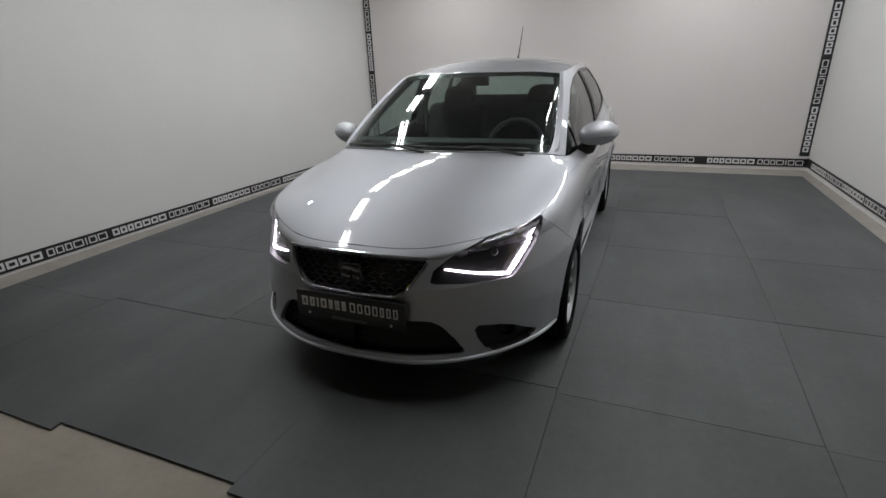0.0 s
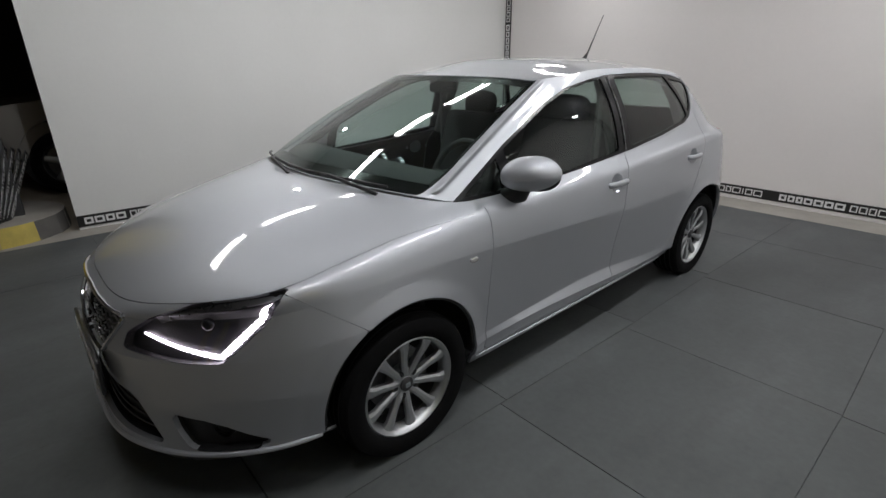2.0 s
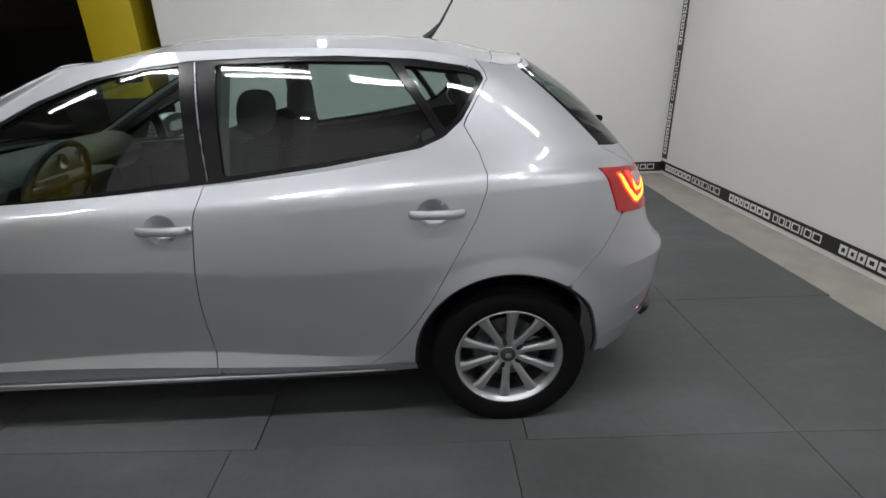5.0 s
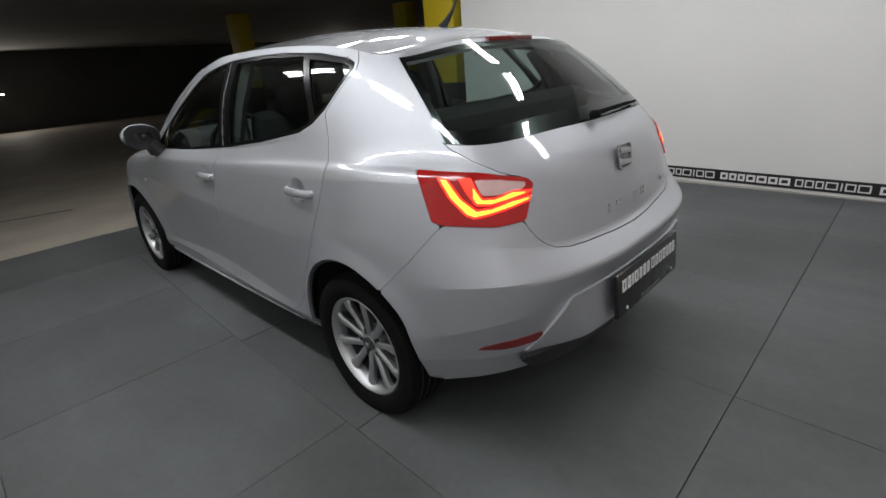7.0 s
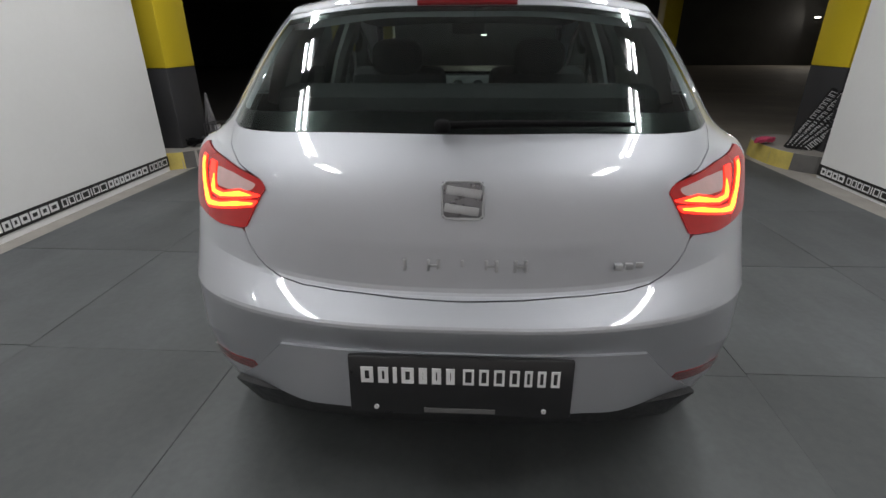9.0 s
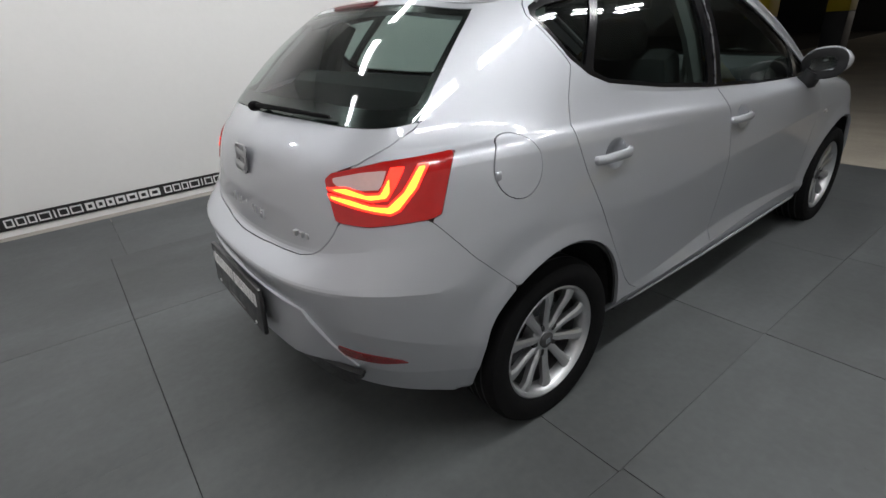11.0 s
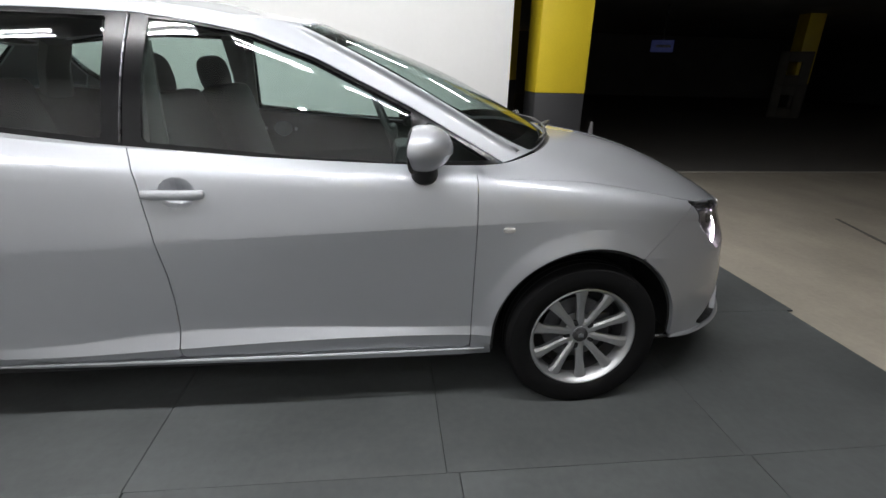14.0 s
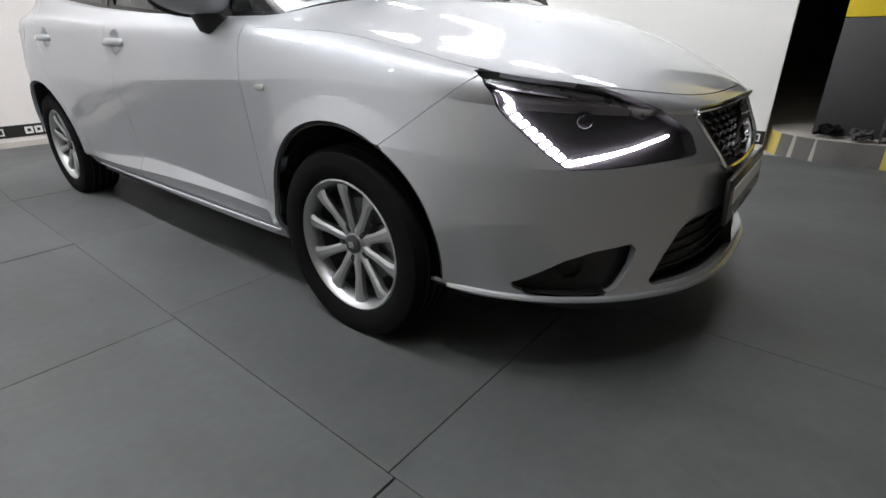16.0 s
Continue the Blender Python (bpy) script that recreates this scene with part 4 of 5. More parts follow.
def plate(name, place, turn, parent, hh=.062):
    ob = part(name, boxed(-.265, .265, -.008, .008, -hh, hh, .006), PLATE, parent, "black show plate with white lettering blocks")
    ob.matrix_local = Matrix.Translation(place) @ turn
    bm = bmesh.new()
    blocks_row(bm, WORDS[0][0], -.232 + 1, .225, .008, .0105, hh - .07, hh - .028, .0055, m=Matrix.Translation((-1, 0, 0)))
    blocks_row(bm, WORDS[1][0], .012 + 1, .222, .008, .0105, hh - .07, hh - .028, .009, m=Matrix.Translation((-1, 0, 0)))
    part("lettering", bm, WHITE_PRINT, ob, smooth=False)
    part("footer", boxed(-.085, .085, .008, .0105, -hh + .010, -hh + .022), GREY_TRIM, ob, smooth=False)
    for sx in (-.20, .20):
        bm = lathe([(.001, 0), (.006, 0), (.006, .004)], 10)
        bmesh.ops.transform(bm, matrix=pose(sx, .012, -hh + .022, 0, 0, -90), verts=bm.verts)
        part("screw", bm, WHITE_PRINT, ob)
    return ob


plate("number_plate", (0, -2.078, .425), pose(0, 0, 0, 3, 0, 180), front_bumper)
plate("number_plate", (0, 1.967, .447), pose(0, 0, 0, 4, 0, 0), rear_bumper, .08)

# ---- greenhouse ----
GX, GY, GZ = GREEN[:, :, 0], GREEN[:, :, 1], GREEN[:, :, 2]
GU = np.broadcast_to(U[:, None], GX.shape)
GV = np.broadcast_to(VG[None, :], GX.shape)
DLO = [(-.92, .884), (-.60, 1.062), (-.30, 1.205), (-.11, 1.270), (.06, 1.299), (.22, 1.317), (.45, 1.322), (.70, 1.320), (.95, 1.303), (1.12, 1.275), (1.16, 1.258), (1.168, 1.235), (1.09, 1.115), (1.03, 1.066), (.95, 1.035), (.65, .988), (.34, .952), (-.2, .907), (-.60, .886)]
side_glass = np.where((GU > .95) & (GU < 4.3), poly(GY, GZ, DLO), -1.0)
g_seam = line(GZ, [(.90, 1.16), (.95, 1.165), (1.02, 1.14), (1.08, 1.105), (1.10, 1.095), (1.12, 1.105), (1.235, 1.180), (1.262, 1.172), (1.30, 1.14), (1.42, 1.11)])
WS_U = 1.045 - .165 * GV
ws_a, ws_b = WS_U - GU, (GV - .005) * .5
corner = .11 - np.hypot(np.maximum(.11 - ws_a, 0), np.maximum(.11 - ws_b, 0))
ws = np.minimum.reduce([ws_a, ws_b, (.985 - GV) * .5, np.where((ws_a < .11) & (ws_b < .11), corner, 9)])
rw = np.minimum(GU - 4.42, np.minimum(GV + .02, .95 - GV) * .5)
for s in (False, True):
    body_f = np.minimum.reduce([-side_glass, -ws, -rw])
    panel("side_frame", GREEN, N_GREEN, np.minimum(body_f, g_seam - GY - .0016), PAINT, car, mirror=s, gap=0.0, depth=0.02, angle=40)
    panel("rear_pillar", GREEN, N_GREEN, np.minimum(body_f, GY - g_seam - .0016), PAINT, car, mirror=s, gap=0.0, depth=0.02)
frame_ws = panel("windscreen", GREEN, N_GREEN, ws, SCREEN, car, "tinted windscreen", both=True, depth=0.0, lift=-0.002, gap=0)
panel("screen_border", GREEN, N_GREEN, np.minimum(ws, .030 - np.minimum.reduce([ws, (GV - .035) * .6, (.965 - GV) * .6])), GLOSS_BLACK, frame_ws, "black border", both=True, depth=0, lift=-0.004, gap=0)
glass_r = panel("rear_window", GREEN, N_GREEN, rw, REAR_SCREEN, tailgate, "dark tinted rear window", both=True, depth=0.0, lift=0.001, gap=0)
panel("screen_border", GREEN, N_GREEN, np.minimum(rw, .03 - np.minimum(GU - 4.42, np.minimum(GV - .07, .95 - GV) * .5)), GLOSS_BLACK, glass_r, "black border", both=True, depth=0, lift=-0.002, gap=0)
PANES = {"front": [(-.60, .897), (-.60, 1.050), (-.29, 1.198), (-.10, 1.264), (.08, 1.293), (.182, 1.304), (.198, 1.1), (.205, .957), (-.2, .920)],
         "mirror": [(-.86, .899), (-.65, 1.022), (-.65, .900)],
         "rear": [(.298, 1.305), (.60, 1.308), (.86, 1.298), (.97, 1.14), (1.005, 1.075), (.94, 1.048), (.65, 1.003), (.312, .966)],
         "quarter": [(.905, 1.286), (1.10, 1.262), (1.142, 1.248), (1.148, 1.235), (1.085, 1.135), (1.035, 1.09)]}
for s in (False, True):
    panes = np.maximum.reduce([poly(GY, GZ, p) for p in PANES.values()])
    frame_s = panel("window_frame", GREEN, N_GREEN, np.minimum(side_glass, -panes), GLOSS_BLACK, car, "black window surround", mirror=s, depth=0.02, lift=-0.003, gap=0)
    for k, p in PANES.items():
        panel("window_pane", GREEN, N_GREEN, np.where((GU > .95) & (GU < 4.3), poly(GY, GZ, p), -1), REAR_SCREEN if k != "front" and k != "mirror" else SCREEN, frame_s, "tinted side glass", mirror=s, depth=0, lift=-0.008, gap=-0.002)

green_pts = GREEN.reshape(-1, 3)


def on_side(y, z, off=0.0):
    """The point of the glasshouse side at y and z."""
    d = np.hypot(green_pts[:, 1] - y, green_pts[:, 2] - z) + np.where(green_pts[:, 0] < .45, 9, 0)
    k = np.argsort(d)[:4]
    w = 1 / (d[k] + 1e-4)
    return Vector((float((green_pts[k, 0] * w).sum() / w.sum()) + off, y, z))


for sx in (1, -1):
    pts = [on_side(y, z, .0005) for y, z in zip(np.linspace(.262, .236, 12), np.linspace(.955, 1.312, 12))]
    part("door_seal", tube([(sx * p.x, p.y, p.z) for p in pts], .0028, 6), DARK_CHROME, car)
RW = np.broadcast_to(np.linspace(0, 1, NW)[:, None], ROOF.shape[:2])
roof = panel("roof", ROOF, N_ROOF, (.905 - RW) * 1.5, PAINT, car, both=True, gap=0.001, depth=0.015)
spoiler = panel("roof_spoiler", ROOF, N_ROOF, (RW - .905) * 1.5, PAINT, tailgate, both=True, gap=0.001, depth=0.045, lift=0.004)
part("brake_lamp", tube([(x, 1.368 - x * x * .18, 1.300 - x * x * .08) for x in np.linspace(-.14, .14, 14)], 0.011, 8, flat=1.0), RED_LENS, spoiler, "dark red high brake lamp")
headliner = raw("headliner", *clip(ROOF - N_ROOF * 0.03, N_ROOF, np.ones(RW.shape), depth=0, both=True), CLOTH, car)

lip = [run_round(SILL_LINE, [u])[0] for u in np.linspace(0.02, 1.02, 40)]
lip = [(-p[0], p[1] - .002, p[2] + .004) for p in lip[::-1]] + [(p[0], p[1] - .002, p[2] + .004) for p in lip]
part("splitter", tube(lip, .0085, 8, flat=1.3), PAINT, front_bumper, "silver lower lip of the bumper")
for sx in (1, -1):
    part("sill_lip", tube([(sx * (.789 + .006 * math.sin((y + .85) * 1.9)), y, .224) for y in np.linspace(-.86, .78, 26)], [.003 + .0035 * math.sin(math.pi * min(1, max(0, i / 25))) ** .5 for i in range(26)], 8), PAINT, car, "bright lower lip of the sill")

# aerial
aer = part("aerial", tube([(-.03, .98, 1.375), (-.03, 1.01, 1.40), (-.03, 1.05, 1.44), (-.03, 1.20, 1.68)], [.020, .013, .006, .0022], 8), BLACK_TRIM, car, "black rod aerial")

# underbody and wheel wells
part("underbody", boxed(-.56, .56, -1.78, 1.60, .20, .34, .04), SHELL, car)
part("underbody", boxed(-.76, .76, -.80, .82, .175, .26, .01), SHELL, car)
for ya in (AXLE_F, AXLE_R):
    for sx in (-1, 1):
        bm = bmesh.new()
        rings = []
        for x in (.48, .772):
            rings.append([bm.verts.new((sx * x, ya + (ARCH_R + .008) * math.cos(a), HUB_Z + (ARCH_R + .008) * math.sin(a))) for a in np.linspace(.18 if ya > 0 else -.1, math.pi + (.1 if ya > 0 else .05), 36)])
        for k in range(35):
            bm.faces.new((rings[0][k], rings[0][k + 1], rings[1][k + 1], rings[1][k]))
        bm.faces.new(rings[0])
        part("wheel_well", bm, SHELL, car)


# ---- wheels ----
def wheel(y, sx, turn):
    R = 0.286
    hub = new("wheel")
    hub.parent = car
    hub.matrix_local = pose(sx * .728, y, R + FZ - 0.012) @ (pose(0, 0, 0, 0, 0, 180) if sx < 0 else Matrix()) @ pose(0, 0, 0, turn)
    prof = [(.196, -.085), (.212, -.092), (.248, -.097), (.274, -.090), (.285, -.070), (R, -.03), (R, .03), (.285, .070), (.274, .090), (.248, .097), (.212, .092), (.200, .082), (.196, .075)]
    tyre = part("tyre", lathe(prof, 72), RUBBER, hub)
    for x in (-.05, -.017, .017, .05):
        part("groove", lathe([(R + .0006, x - .004), (R + .0006, x + .004)], 60), SHELL, tyre)
    rim_p = [(.150, -.07), (.183, -.06), (.187, .03), (.190, .066), (.198, .078), (.200, .083), (.195, .085), (.188, .078), (.180, .060), (.176, .02), (.174, -.055), (.146, -.065)]
    part("rim", lathe(rim_p, 72, True), ALLOY, hub)
    part("rim_barrel", lathe([(.1725, .035), (.1715, -.05), (.145, -.062)], 60), RIM_DARK, hub)
    for k in range(10):
        bm = bmesh.new()
        secs = []
        for r, w, x, th in ((.034, .0150, .052, .03), (.06, .0140, .058, .028), (.11, .0145, .062, .026), (.155, .0185, .070, .024), (.188, .0265, .068, .022)):
            secs.append([bm.verts.new(c) for c in ((x - .006, -w, r), (x, -w * .45, r), (x, w * .45, r), (x - .006, w, r), (x - th, w * .8, r), (x - th, -w * .8, r))])
        for a, b in zip(secs, secs[1:]):
            for i in range(6):
                bm.faces.new((a[i], a[(i + 1) % 6], b[(i + 1) % 6], b[i]))
        bm.faces.new(secs[0])
        bm.faces.new(secs[-1])
        bmesh.ops.transform(bm, matrix=pose(0, 0, 0, 36 * k), verts=bm.verts)
        part("spoke", bm, ALLOY, hub, angle=25)
    part("hub_face", lathe([(.0005, .056), (.026, .056), (.030, .052), (.045, .052), (.062, .046), (.068, .03), (.068, .01)], 40), ALLOY, hub)
    cap = part("hub_cap", lathe([(.0005, .064), (.023, .064), (.028, .061), (.029, .05)], 32), CHARCOAL, hub)
    part("cap_mark", boxed(.0642, .066, -.011, .011, -.010, .010, .001), CHROME, cap)
    # Bolt recesses are raised studs; the dark colour gives the shade inside them.
    for k in range(5):
        bm = lathe([(.0005, .0545), (.009, .0545), (.0125, .0535), (.0125, .04)], 12)
        bmesh.ops.transform(bm, matrix=pose(0, 0, 0, 72 * k + 18) @ Matrix.Translation((0, 0, .050)), verts=bm.verts)
        part("bolt", bm, SHELL, hub, "wheel bolt recess drawn as a raised stud, its shade in the dark colour")
    part("brake_disc", lathe([(.05, .0), (.128, .0), (.128, -.02), (.05, -.02)], 48), STEEL, hub)
    part("backing", lathe([(.0005, -.03), (.19, -.03)], 40), SHELL, hub)
    part("caliper", boxed(-.04, .02, .06, .13, -.06, .06, .01), STEEL, hub)
    return hub


for y, sx, turn in ((AXLE_F, 1, 3), (AXLE_F, -1, 6), (AXLE_R, 1, -4), (AXLE_R, -1, 0)):
    wheel(y, sx, turn)


# ---- mirrors, handles, markers, wipers ----
def blob(rx, ry, rz, power=2.6, nu=28, nv=16):
    bm = bmesh.new()

    def sp(c, e):
        return math.copysign(abs(c) ** e, c)
    rings = []
    e = 2 / power
    for j in range(1, nv):
        a = -math.pi / 2 + math.pi * j / nv
        rings.append([bm.verts.new((rx * sp(math.cos(a), e) * sp(math.cos(b), e), ry * sp(math.cos(a), e) * sp(math.sin(b), e), rz * sp(math.sin(a), e))) for b in [k * math.tau / nu for k in range(nu)]])
    for a, b in zip(rings, rings[1:]):
        for k in range(nu):
            bm.faces.new((a[k], a[(k + 1) % nu], b[(k + 1) % nu], b[k]))
    bm.faces.new(rings[0])
    bm.faces.new(rings[-1])
    return bm


for sx in (1, -1):
    mir = new("door_mirror")
    mir.parent = car
    tagged(mir, "silver door mirror on a black foot")
    mir.location = (sx * .848, -.635, .972 if sx > 0 else .952)
    bm = blob(.108, .080, .076, 2.3, 36, 22)
    for v in bm.verts:
        k = sx * v.co.x / .102
        v.co.y = min(v.co.y, .035)
        v.co.z *= (1 - .22 * max(0, k) ** 2) * (1 - .22 * min(0, v.co.y / .078) ** 2)
        if v.co.z < -.012:
            v.co.y *= .93
            v.co.z = -.012 + (v.co.z + .012) * .80
        v.co.y += sx * v.co.x * .28
        v.co.z += .10 * sx * v.co.x
    part("housing", bm, PAINT, mir)
    bm = blob(.070, .004, .045, 2.8)
    for v in bm.verts:
        v.co.y += .037 + sx * v.co.x * .28
        v.co.z += .10 * sx * v.co.x
    part("mirror_pane", bm, MIRROR, mir, "mirror glass")
    bm = blob(.100, .009, .070, 2.5)
    for v in bm.verts:
        v.co.y += .032 + sx * v.co.x * .28
        v.co.z += .10 * sx * v.co.x
    part("bezel", bm, BLACK_TRIM, mir)
    bm = tube([(-sx * .135, -.02, -.100), (-sx * .095, -.012, -.098), (-sx * .055, .0, -.080), (-sx * .035, .004, -.035)], [.030, .036, .043, .040], 14)
    part("foot", bm, BLACK_TRIM, mir)
    for (cy, cz), x in zip(CUPS, (.818, .822)):
        h = new("door_handle")
        h.parent = car
        h.location = (sx * x, cy + .012, cz - .003)
        part("grip", tube([(-sx * .022, -.090, 0), (-sx * .004, -.082, 0), (sx * .010, -.058, .001), (sx * .014, 0, .002), (sx * .010, .058, .001), (-sx * .004, .082, 0), (-sx * .022, .090, 0)], [.011, .0145, .0155, .016, .0155, .0145, .011], 12, flat=.75), PAINT, h)
        if cy < .5 and sx > 0:
            bm = lathe([(.0005, .004), (.008, .004), (.010, 0)], 16)
            bmesh.ops.transform(bm, matrix=pose(.0085, .078, .0), verts=bm.verts)
            part("lock", bm, CHROME, h)
    part("side_marker", blob(.006, .021, .010, 3, 20, 10), AMBER, car, "clear side marker lamp").location = (sx * .824, -.915, .69)
# fuel flap ring on the right rear quarter
flap = panel("fuel_flap", SKIN, N_SKIN, np.where(X > .5, .0786 - flap_d, -1), PAINT, car, "round fuel flap", mirror=True, lift=0.0006, depth=0.01, gap=0)
part("finger_grip", blob(.006, .011, .012, 3, 16, 8), PAINT, flap, "small rounded grip").location = (-.800, 1.468, .874)
for k, (x0, x1, yo) in enumerate(((.54, -.06, 0), (.02, -.56, .012))):
    pts = []
    for i in range(16):
        x = x0 + (x1 - x0) * i / 15
        u = abs(x)
        g = run_round(BELT, [float(np.interp(u, [0, .28, .46, .58, .645], STATION[:5]))])[0]
        pts.append((x, g[1] - .015 + .004 * i / 15 + yo, g[2] + .022))
    wp = part("wiper", tube(pts, .006, 6), BLACK_TRIM, car, "black wiper blade")
    part("wiper_arm", tube([(x0 - .02, pts[0][1] - .035, pts[0][2] - .025), (x0 * .6 + x1 * .4, pts[6][1] - .03, pts[6][2] + .012), pts[8]], .007, 6), BLACK_TRIM, wp)
rwp = part("rear_wiper", tube([(.06, 1.757, 1.022), (-.10, 1.754, 1.026), (-.26, 1.737, 1.024), (-.40, 1.709, 1.018)], [.009, .008, .007, .005], 8), RUBBER, tailgate, "black rear wiper")
part("wiper_boss", blob(.02, .02, .016, 2.4, 16, 10), RUBBER, rwp).location = (.05, 1.760, 1.020)
cowl_f = np.where(Y < -.5, np.minimum((VV - 6.9) * .2, .93 - UU), -1)
panel("cowl", SKIN, N_SKIN, cowl_f, BLACK_TRIM, car, "black scuttle below the windscreen", both=True, lift=-0.004, depth=0, gap=0)

# ---- interior ----
part("dashboard", tube([(x, -.86 + .05 * x * x, .86) for x in np.linspace(-.585, .585, 12)], .105, 16, flat=1.5), DASH, car)
part("dash_top", boxed(-.53, .53, -1.04, -.78, .84, .905, .03), DASH, car)
part("centre_stack", boxed(-.13, .13, -.74, -.55, .45, .86, .03), DASH, car)
for x in (-.07, .07):
    bm = lathe([(.03, 0), (.034, .01), (.034, .02), (.001, .012)], 20)
    bmesh.ops.transform(bm, matrix=pose(x, -.70, .915, 0, 0, 90), verts=bm.verts)
    part("air_vent", bm, CHROME, car)
rng = [(.33 + .175 * math.cos(a), -.53 + .07 * math.sin(a), .87 + .16 * math.sin(a)) for a in [k * math.tau / 32 for k in range(32)]]
sw = part("steering_wheel", tube(rng, .015, 8, True), DASH, car, "black steering wheel")
part("boss", boxed(.25, .41, -.575, -.53, .81, .90, .02), DASH, sw)
for d in ((-.17, 0, 0), (.17, 0, 0), (0, -.03, -.15)):
    part("spoke", tube([(.33, -.54, .86), (.33 + d[0], -.53 + d[1], .87 + d[2])], .016, 8), DASH, sw)
part("inner_mirror", boxed(-.10, .10, -.345, -.32, 1.235, 1.30, .012), DASH, car)


def seat(x, y, w, name):
    s = new(name)
    s.parent = car
    s.location = (x, y, 0)
    part("cushion", boxed(-w, w, -.28, .25, .38, .55, .05), CLOTH, s)
    bm = boxed(-w, w, -.07, .07, 0, .60, .05)
    bmesh.ops.transform(bm, matrix=pose(0, .22, .50, -16), verts=bm.verts)
    part("backrest", bm, CLOTH, s)
    return s


def headrest(x, y, z, s, kx=1.0, kz=1.0):
    bm = blob(.125 * kx, .055 * kz, .085 * kz, 3.0)
    bmesh.ops.transform(bm, matrix=pose(x, y, z, -10), verts=bm.verts)
    part("headrest", bm, CLOTH, s)
    for dx in (-.05, .05):
        part("post", tube([(x + dx, y - .01, z - .16), (x + dx, y, z - .05)], .006, 6), STEEL, s)


for x in (-.35, .35):
    st = seat(x, -.10, .24, "front_seat")
    headrest(0, .42, 1.125, st)
bench = seat(0, .98, .58, "rear_bench")
for x in (-.36, 0, .36):
    headrest(x, .38, 1.02, bench, .8, .62)
part("parcel_shelf", boxed(-.56, .56, 1.30, 1.62, .92, .945, .01), CLOTH, car)
for sx in (-1, 1):
    part("pillar_trim", tube([(sx * .70, .26, .92), (sx * .64, .27, 1.12), (sx * .56, .28, 1.30)], .035, 8, flat=1.5), GREY_TRIM, car)
    part("pillar_trim", tube([(sx * .632, -.93, .915), (sx * .583, -.57, 1.105), (sx * .522, -.23, 1.275)], .016, 8), DASH, car)
    part("pillar_trim", tube([(sx * .62, 1.22, 1.0), (sx * .58, 1.18, 1.15), (sx * .54, 1.12, 1.26)], .05, 8, flat=1.5), GREY_TRIM, car)
    part("seat_belt", boxed(min(sx * .615, sx * .60), max(sx * .615, sx * .60), .19, .235, .85, 1.24), GREY_TRIM, car)

# ---- floor mats ----
# joints between the columns of mats, at seven stations from the open front to the back
JOINTS = ((-3.08, -3.08, -3.08, -3.08, -3.08, -3.06, -3.05), (-2.10, -2.10, -2.11, -2.12, -2.12, -2.10, -2.08), (-1.14, -1.14, -1.13, -1.12, -1.12, -1.07, -1.05),
          (-.17, -.16, -.15, -.14, -.12, -.07, -.05), (.82, .835, .875, .915, .93, .955, .99), (1.81, 1.83, 1.87, 1.89, 1.88, 1.93, 1.96), (2.82, 2.84, 2.87, 2.88, 2.89, 2.90, 2.91))
ROWS = ((-2.76, -1.77, -.75, .25, 1.28, 2.29, 3.22), (-2.715, -1.72, -.73, .27, 1.28, 2.29, 3.20), (-2.67, -1.70, -.69, .275, 1.30, 2.29, 3.21),
        (-2.71, -1.75, -.75, .30, 1.30, 2.29, 3.19), (-2.72, -1.78, -.79, .21, 1.235, 2.29, 3.20), (-2.80, -1.80, -.79, .20, 1.225, 2.20, 3.21))
floor = part("floor", boxed(XL, XR, -2.655, YB, FZ - 0.02, FZ - 0.0105), KERB_GREY, smooth=False)
tagged(floor, "grey rubber mats laid over the concrete bay floor", "floor", kind="structure")
part('underlay', boxed(-3.04, 2.80, -2.65, 3.17, FZ - .0104, FZ - .0092), SHELL, floor, smooth=False)
mat_rng = random.Random(3)
STATIONS = (-2.72, -1.75, -.75, .25, 1.27, 2.29, 3.20)


def jig(tight=False):
    """How far a mat's edge stands back from the joint: the long joints lie tight, the cross joints gape."""
    return mat_rng.choice((.0003, .0005, .0008, .0012) if tight else (.0008, .0013, .002, .0030))


for c, rs in enumerate(ROWS):
    for r in range(6):
        y0, y1 = rs[r] + jig(), rs[r + 1] - jig()
        a0, a1, lift = jig(True), jig(True), mat_rng.uniform(-.0008, .0008)
        left = [float(np.interp(y, STATIONS, JOINTS[c])) + a0 for y in (y0, y1)]
        right = [float(np.interp(y, STATIONS, JOINTS[c + 1])) - a1 for y in (y0, y1)]
        bm = boxed(0, 1, 0, 1, FZ - .009, FZ + lift, .0009)
        for v in bm.verts:
            k, h = v.co.x, v.co.y
            v.co.x = (left[0] * (1 - h) + left[1] * h) * (1 - k) + (right[0] * (1 - h) + right[1] * h) * k
            v.co.y = y0 + (y1 - y0) * h
        part("floor_mat", bm, MAT_GREY, floor, smooth=False)

# ---- things round the bay ----
def board_stack(x, y, rz):
    ob = empty("board_stack", "black lettered boards leaning against the column", "boards", "", (x, y, 0.15))
    ob.rotation_euler = (0, 0, radians(rz))
    for k in range(5):
        bd = part("board", boxed(-.05, .05, -.004, .004, 0, .66, .001), BANNER, ob)
        bd.matrix_local = pose(.03 * k, -.02 * k, 0, 12 + 1.5 * k, 20 + 4 * k, 0)
        bm = bmesh.new()
        for i in range(14):
            z0 = .03 + i * .042 + (.02 if i > 6 else 0)
            th = .006 if i > 6 else .009
            box(bm, -.03, .03, -.0062, -.0042, z0, z0 + th)
            box(bm, -.03, .03, -.0062, -.0042, z0 + .034 - th, z0 + .034)
            if i % 3:
                box(bm, -.03, -.03 + th, -.0062, -.0042, z0 + th, z0 + .034 - th)
        part("lettering", bm, WHITE_PRINT, bd, smooth=False)
    return ob


board_stack(-3.36, -2.36, 172)


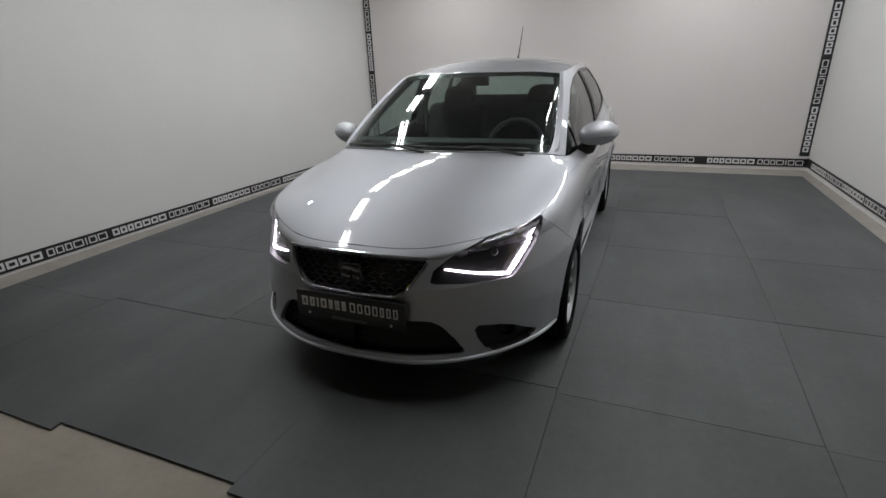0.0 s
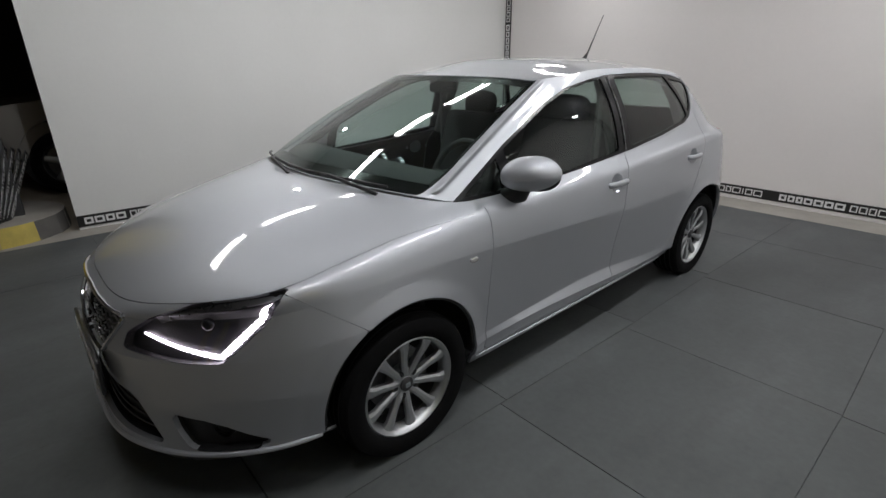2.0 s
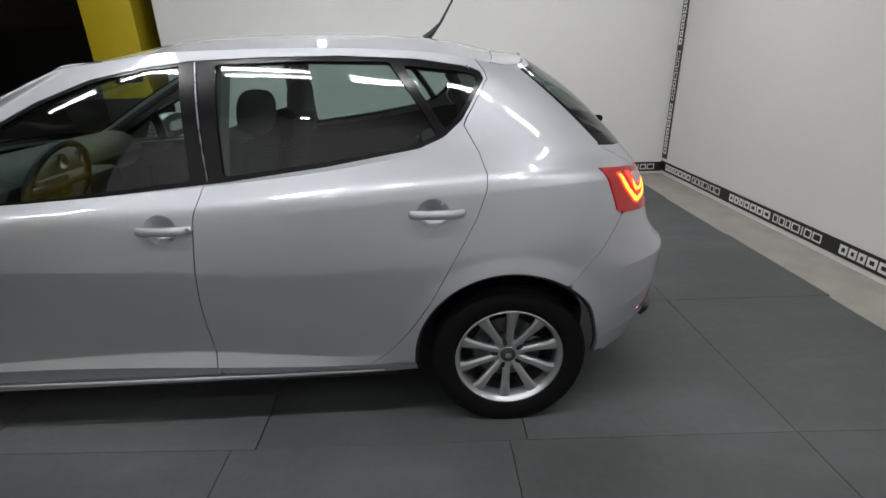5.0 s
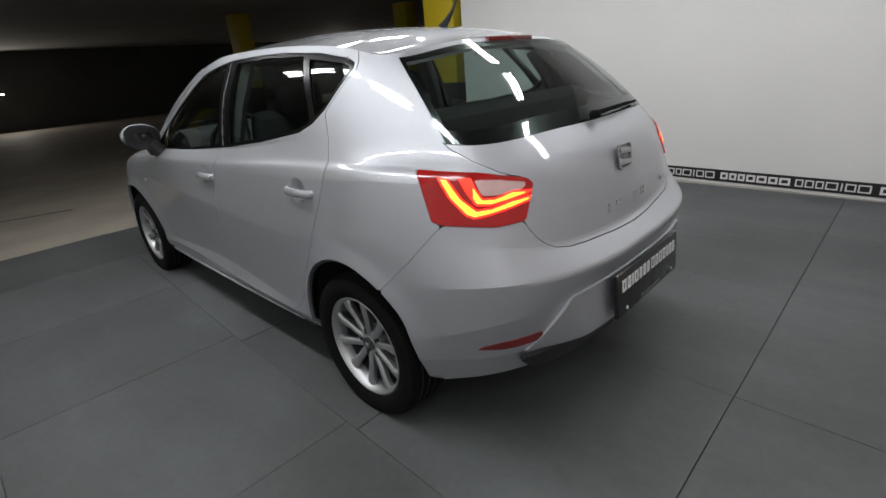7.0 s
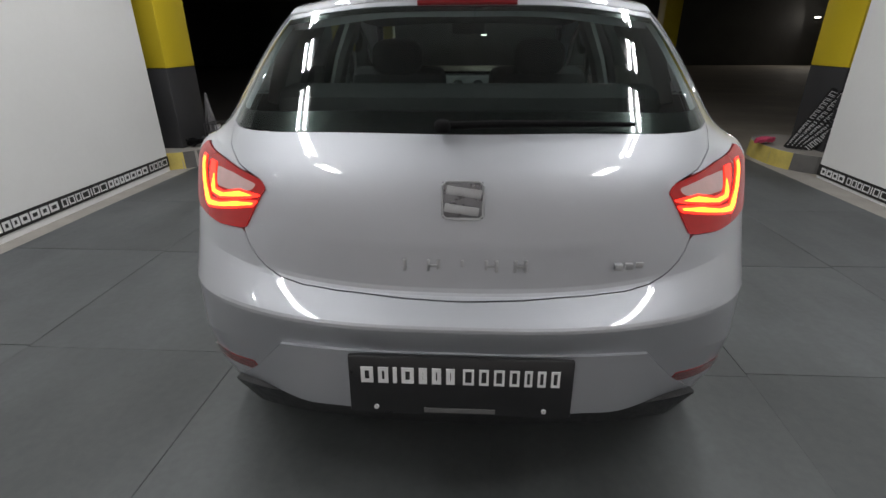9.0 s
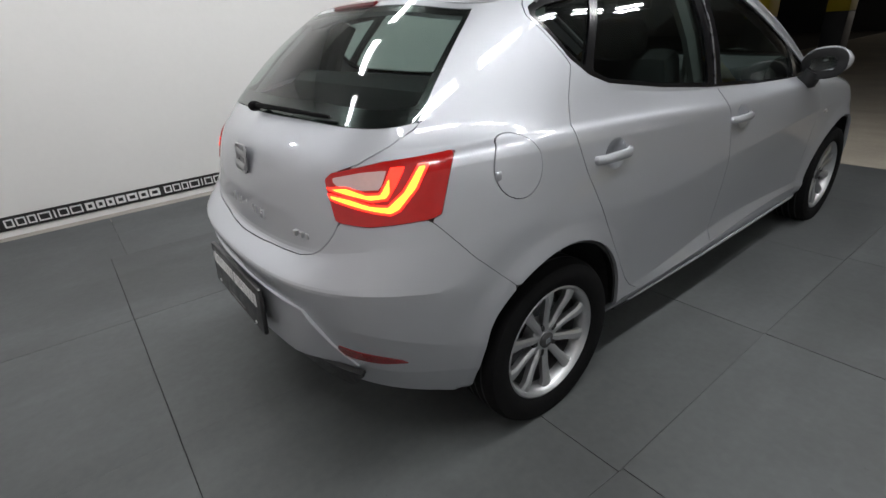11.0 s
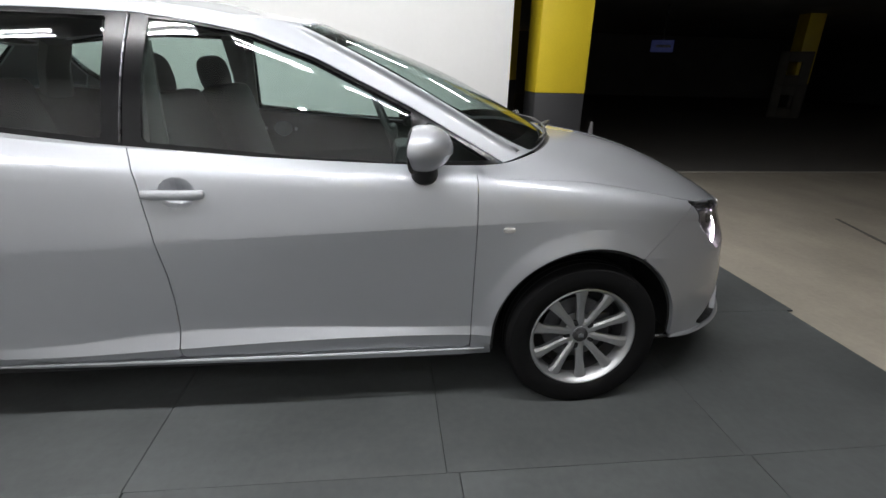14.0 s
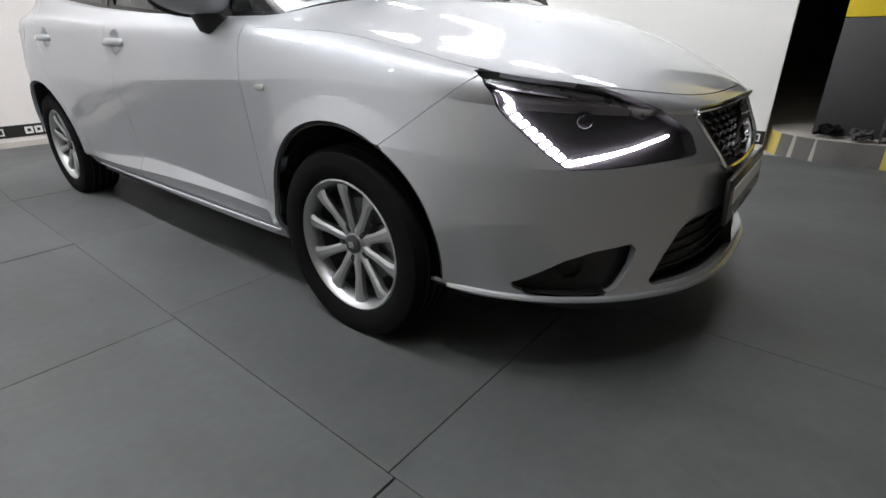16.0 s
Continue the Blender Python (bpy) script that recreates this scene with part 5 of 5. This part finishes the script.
def bundle(x, y, z, s, label, name, material):
    """A crumpled heap of cloth or cable."""
    ob = empty(name, label, "heap", "", (x, y, z))
    rng = random.Random(int(abs(x * 100)))
    pts = []
    for i in range(60):
        a = i * .75
        r = s * (.35 + .65 * rng.random())
        pts.append((r * math.cos(a), r * .6 * math.sin(a), .02 + .06 * rng.random()))
    part("coil", tube(pts, .011, 6), material, ob)
    return ob


bundle(2.93, -2.22, .15, .14, "black cable heap on the kerb", "cable_heap", RUBBER)
bundle(2.86, -2.40, .15, .12, "dark crumpled cloth on the kerb", "cloth_heap", CLOTH)
bundle(-3.22, -2.55, .15, .1, "pink cable heap on the kerb", "cable_heap", mat("pink_plastic", (0.5, 0.05, 0.12), 0.5, 0, 0, 40, 0.2))
sheaf = empty("strip_sheaf", "pale sheaf of thin plastic strips standing on the kerb", "strips", "", (3.04, -2.815, .15))
strip_rng = random.Random(8)
for k in range(11):
    a = k * 2.4
    rx, ry = .075 * math.cos(a), .085 * math.sin(a)
    part("strip", tube([(0.004 * math.cos(a), .02 + .004 * math.sin(a), .50), (.3 * rx, .02 + .3 * ry, .34), (.75 * rx, .01 + .75 * ry, .14), (rx, ry, 0)], [.008, .010, .012 + .004 * strip_rng.random(), .010], 6), PALE_FILM, sheaf)
crate = empty("wire_crate", "small grey wire crate holding paper", "crate", "", (2.90, -2.63, .15))
for z in (.02, .105, .19):
    part("hoop", tube([(-.07, -.12, z), (.07, -.12, z), (.07, .12, z), (-.07, .12, z)], .006, 6, True), STEEL, crate)
for x, y in ((-.07, -.12), (.07, -.12), (.07, .12), (-.07, .12)):
    part("upright", tube([(x, y, 0), (x, y, .19)], .006, 6), STEEL, crate)
part("paper", boxed(-.055, -.045, -.01, .11, .10, .185, .002), WHITE_PRINT, crate, "white folded paper")
part("tray", boxed(-.065, .065, -.115, .115, .012, .022, .003), GREY_TRIM, crate)


# ---- the dark car parked outside the bay ----
def parked_car(x, y, rz):
    ob = empty("parked_car", "dark brown off-road car parked in the gloom", "car", "", (x, y, -.022))
    ob.rotation_euler = (0, 0, radians(rz))
    # side outline, nose towards local -y
    low = [(-2.2, .45), (-2.25, .75), (-2.1, .98), (-1.0, 1.12), (-.45, 1.16), (.3, 1.72), (1.7, 1.75), (2.1, 1.2), (2.2, .6), (2.1, .38)]
    bm = bmesh.new()
    secs = []
    for xx, k, dz in ((-.93, .985, 0), (-.90, 1.0, .0), (-.72, 1.0, .03), (0, 1.0, .05), (.72, 1.0, .03), (.90, 1.0, 0), (.93, .985, 0)):
        secs.append([bm.verts.new((xx * (1 if z < 1.2 else .8), yy * k, z + (dz if z > .9 else 0))) for yy, z in low])
    n = len(low)
    for a, b2 in zip(secs, secs[1:]):
        for i in range(n):
            bm.faces.new((a[i], a[(i + 1) % n], b2[(i + 1) % n], b2[i]))
    bm.faces.new(secs[0])
    bm.faces.new(secs[-1])
    bmesh.ops.bevel(bm, geom=[e for e in bm.edges if e.calc_face_angle(0) > .3], offset=.05, segments=3, affect="EDGES")
    body = part("body", bm, DARK_PAINT, ob)
    for sx in (-1, 1):
        for yy in (-1.35, 1.35):
            bm = lathe([(.001, .0), (.43, .0), (.43, .05)], 40)
            bmesh.ops.transform(bm, matrix=pose(sx * .90, yy, .42) @ pose(0, 0, 0, 0, 0, 0 if sx > 0 else 180), verts=bm.verts)
            part("wheel_arch", bm, SHELL, body)
            w = new("wheel")
            w.parent = ob
            w.matrix_local = pose(sx * .89, yy, .36) @ pose(0, 0, 0, 0, 0, 0 if sx > 0 else 180)
            part("tyre", lathe([(.24, -.11), (.33, -.11), (.36, -.08), (.36, .08), (.33, .11), (.24, .10)], 48), RUBBER, w)
            part("rim", lathe([(.235, .10), (.25, .105), (.25, .08), (.2, .03), (.05, .03)], 40), STEEL, w)
            for k in range(5):
                bm = boxed(.05, .09, -.035, .035, .03, .235, .012)
                bmesh.ops.transform(bm, matrix=pose(0, 0, 0, 72 * k), verts=bm.verts)
                part("spoke", bm, ALLOY, w)
            part("hub_cap", lathe([(.001, .10), (.04, .098), (.05, .08)], 20), STEEL, w)
        part("headlamp", blob(.16, .09, .09, 3), CLEAR, ob).location = (sx * .70, -2.13, .84)
        part("side_window", boxed(sx * .775 - .01, sx * .775 + .01, .25, 1.5, 1.26, 1.62, .005), GLOSS_BLACK, ob)
    part("bumper", boxed(-.9, .9, -2.33, -2.1, .40, .66, .06), BLACK_TRIM, ob)
    return ob


parked_car(-6.1, -.28, 0)
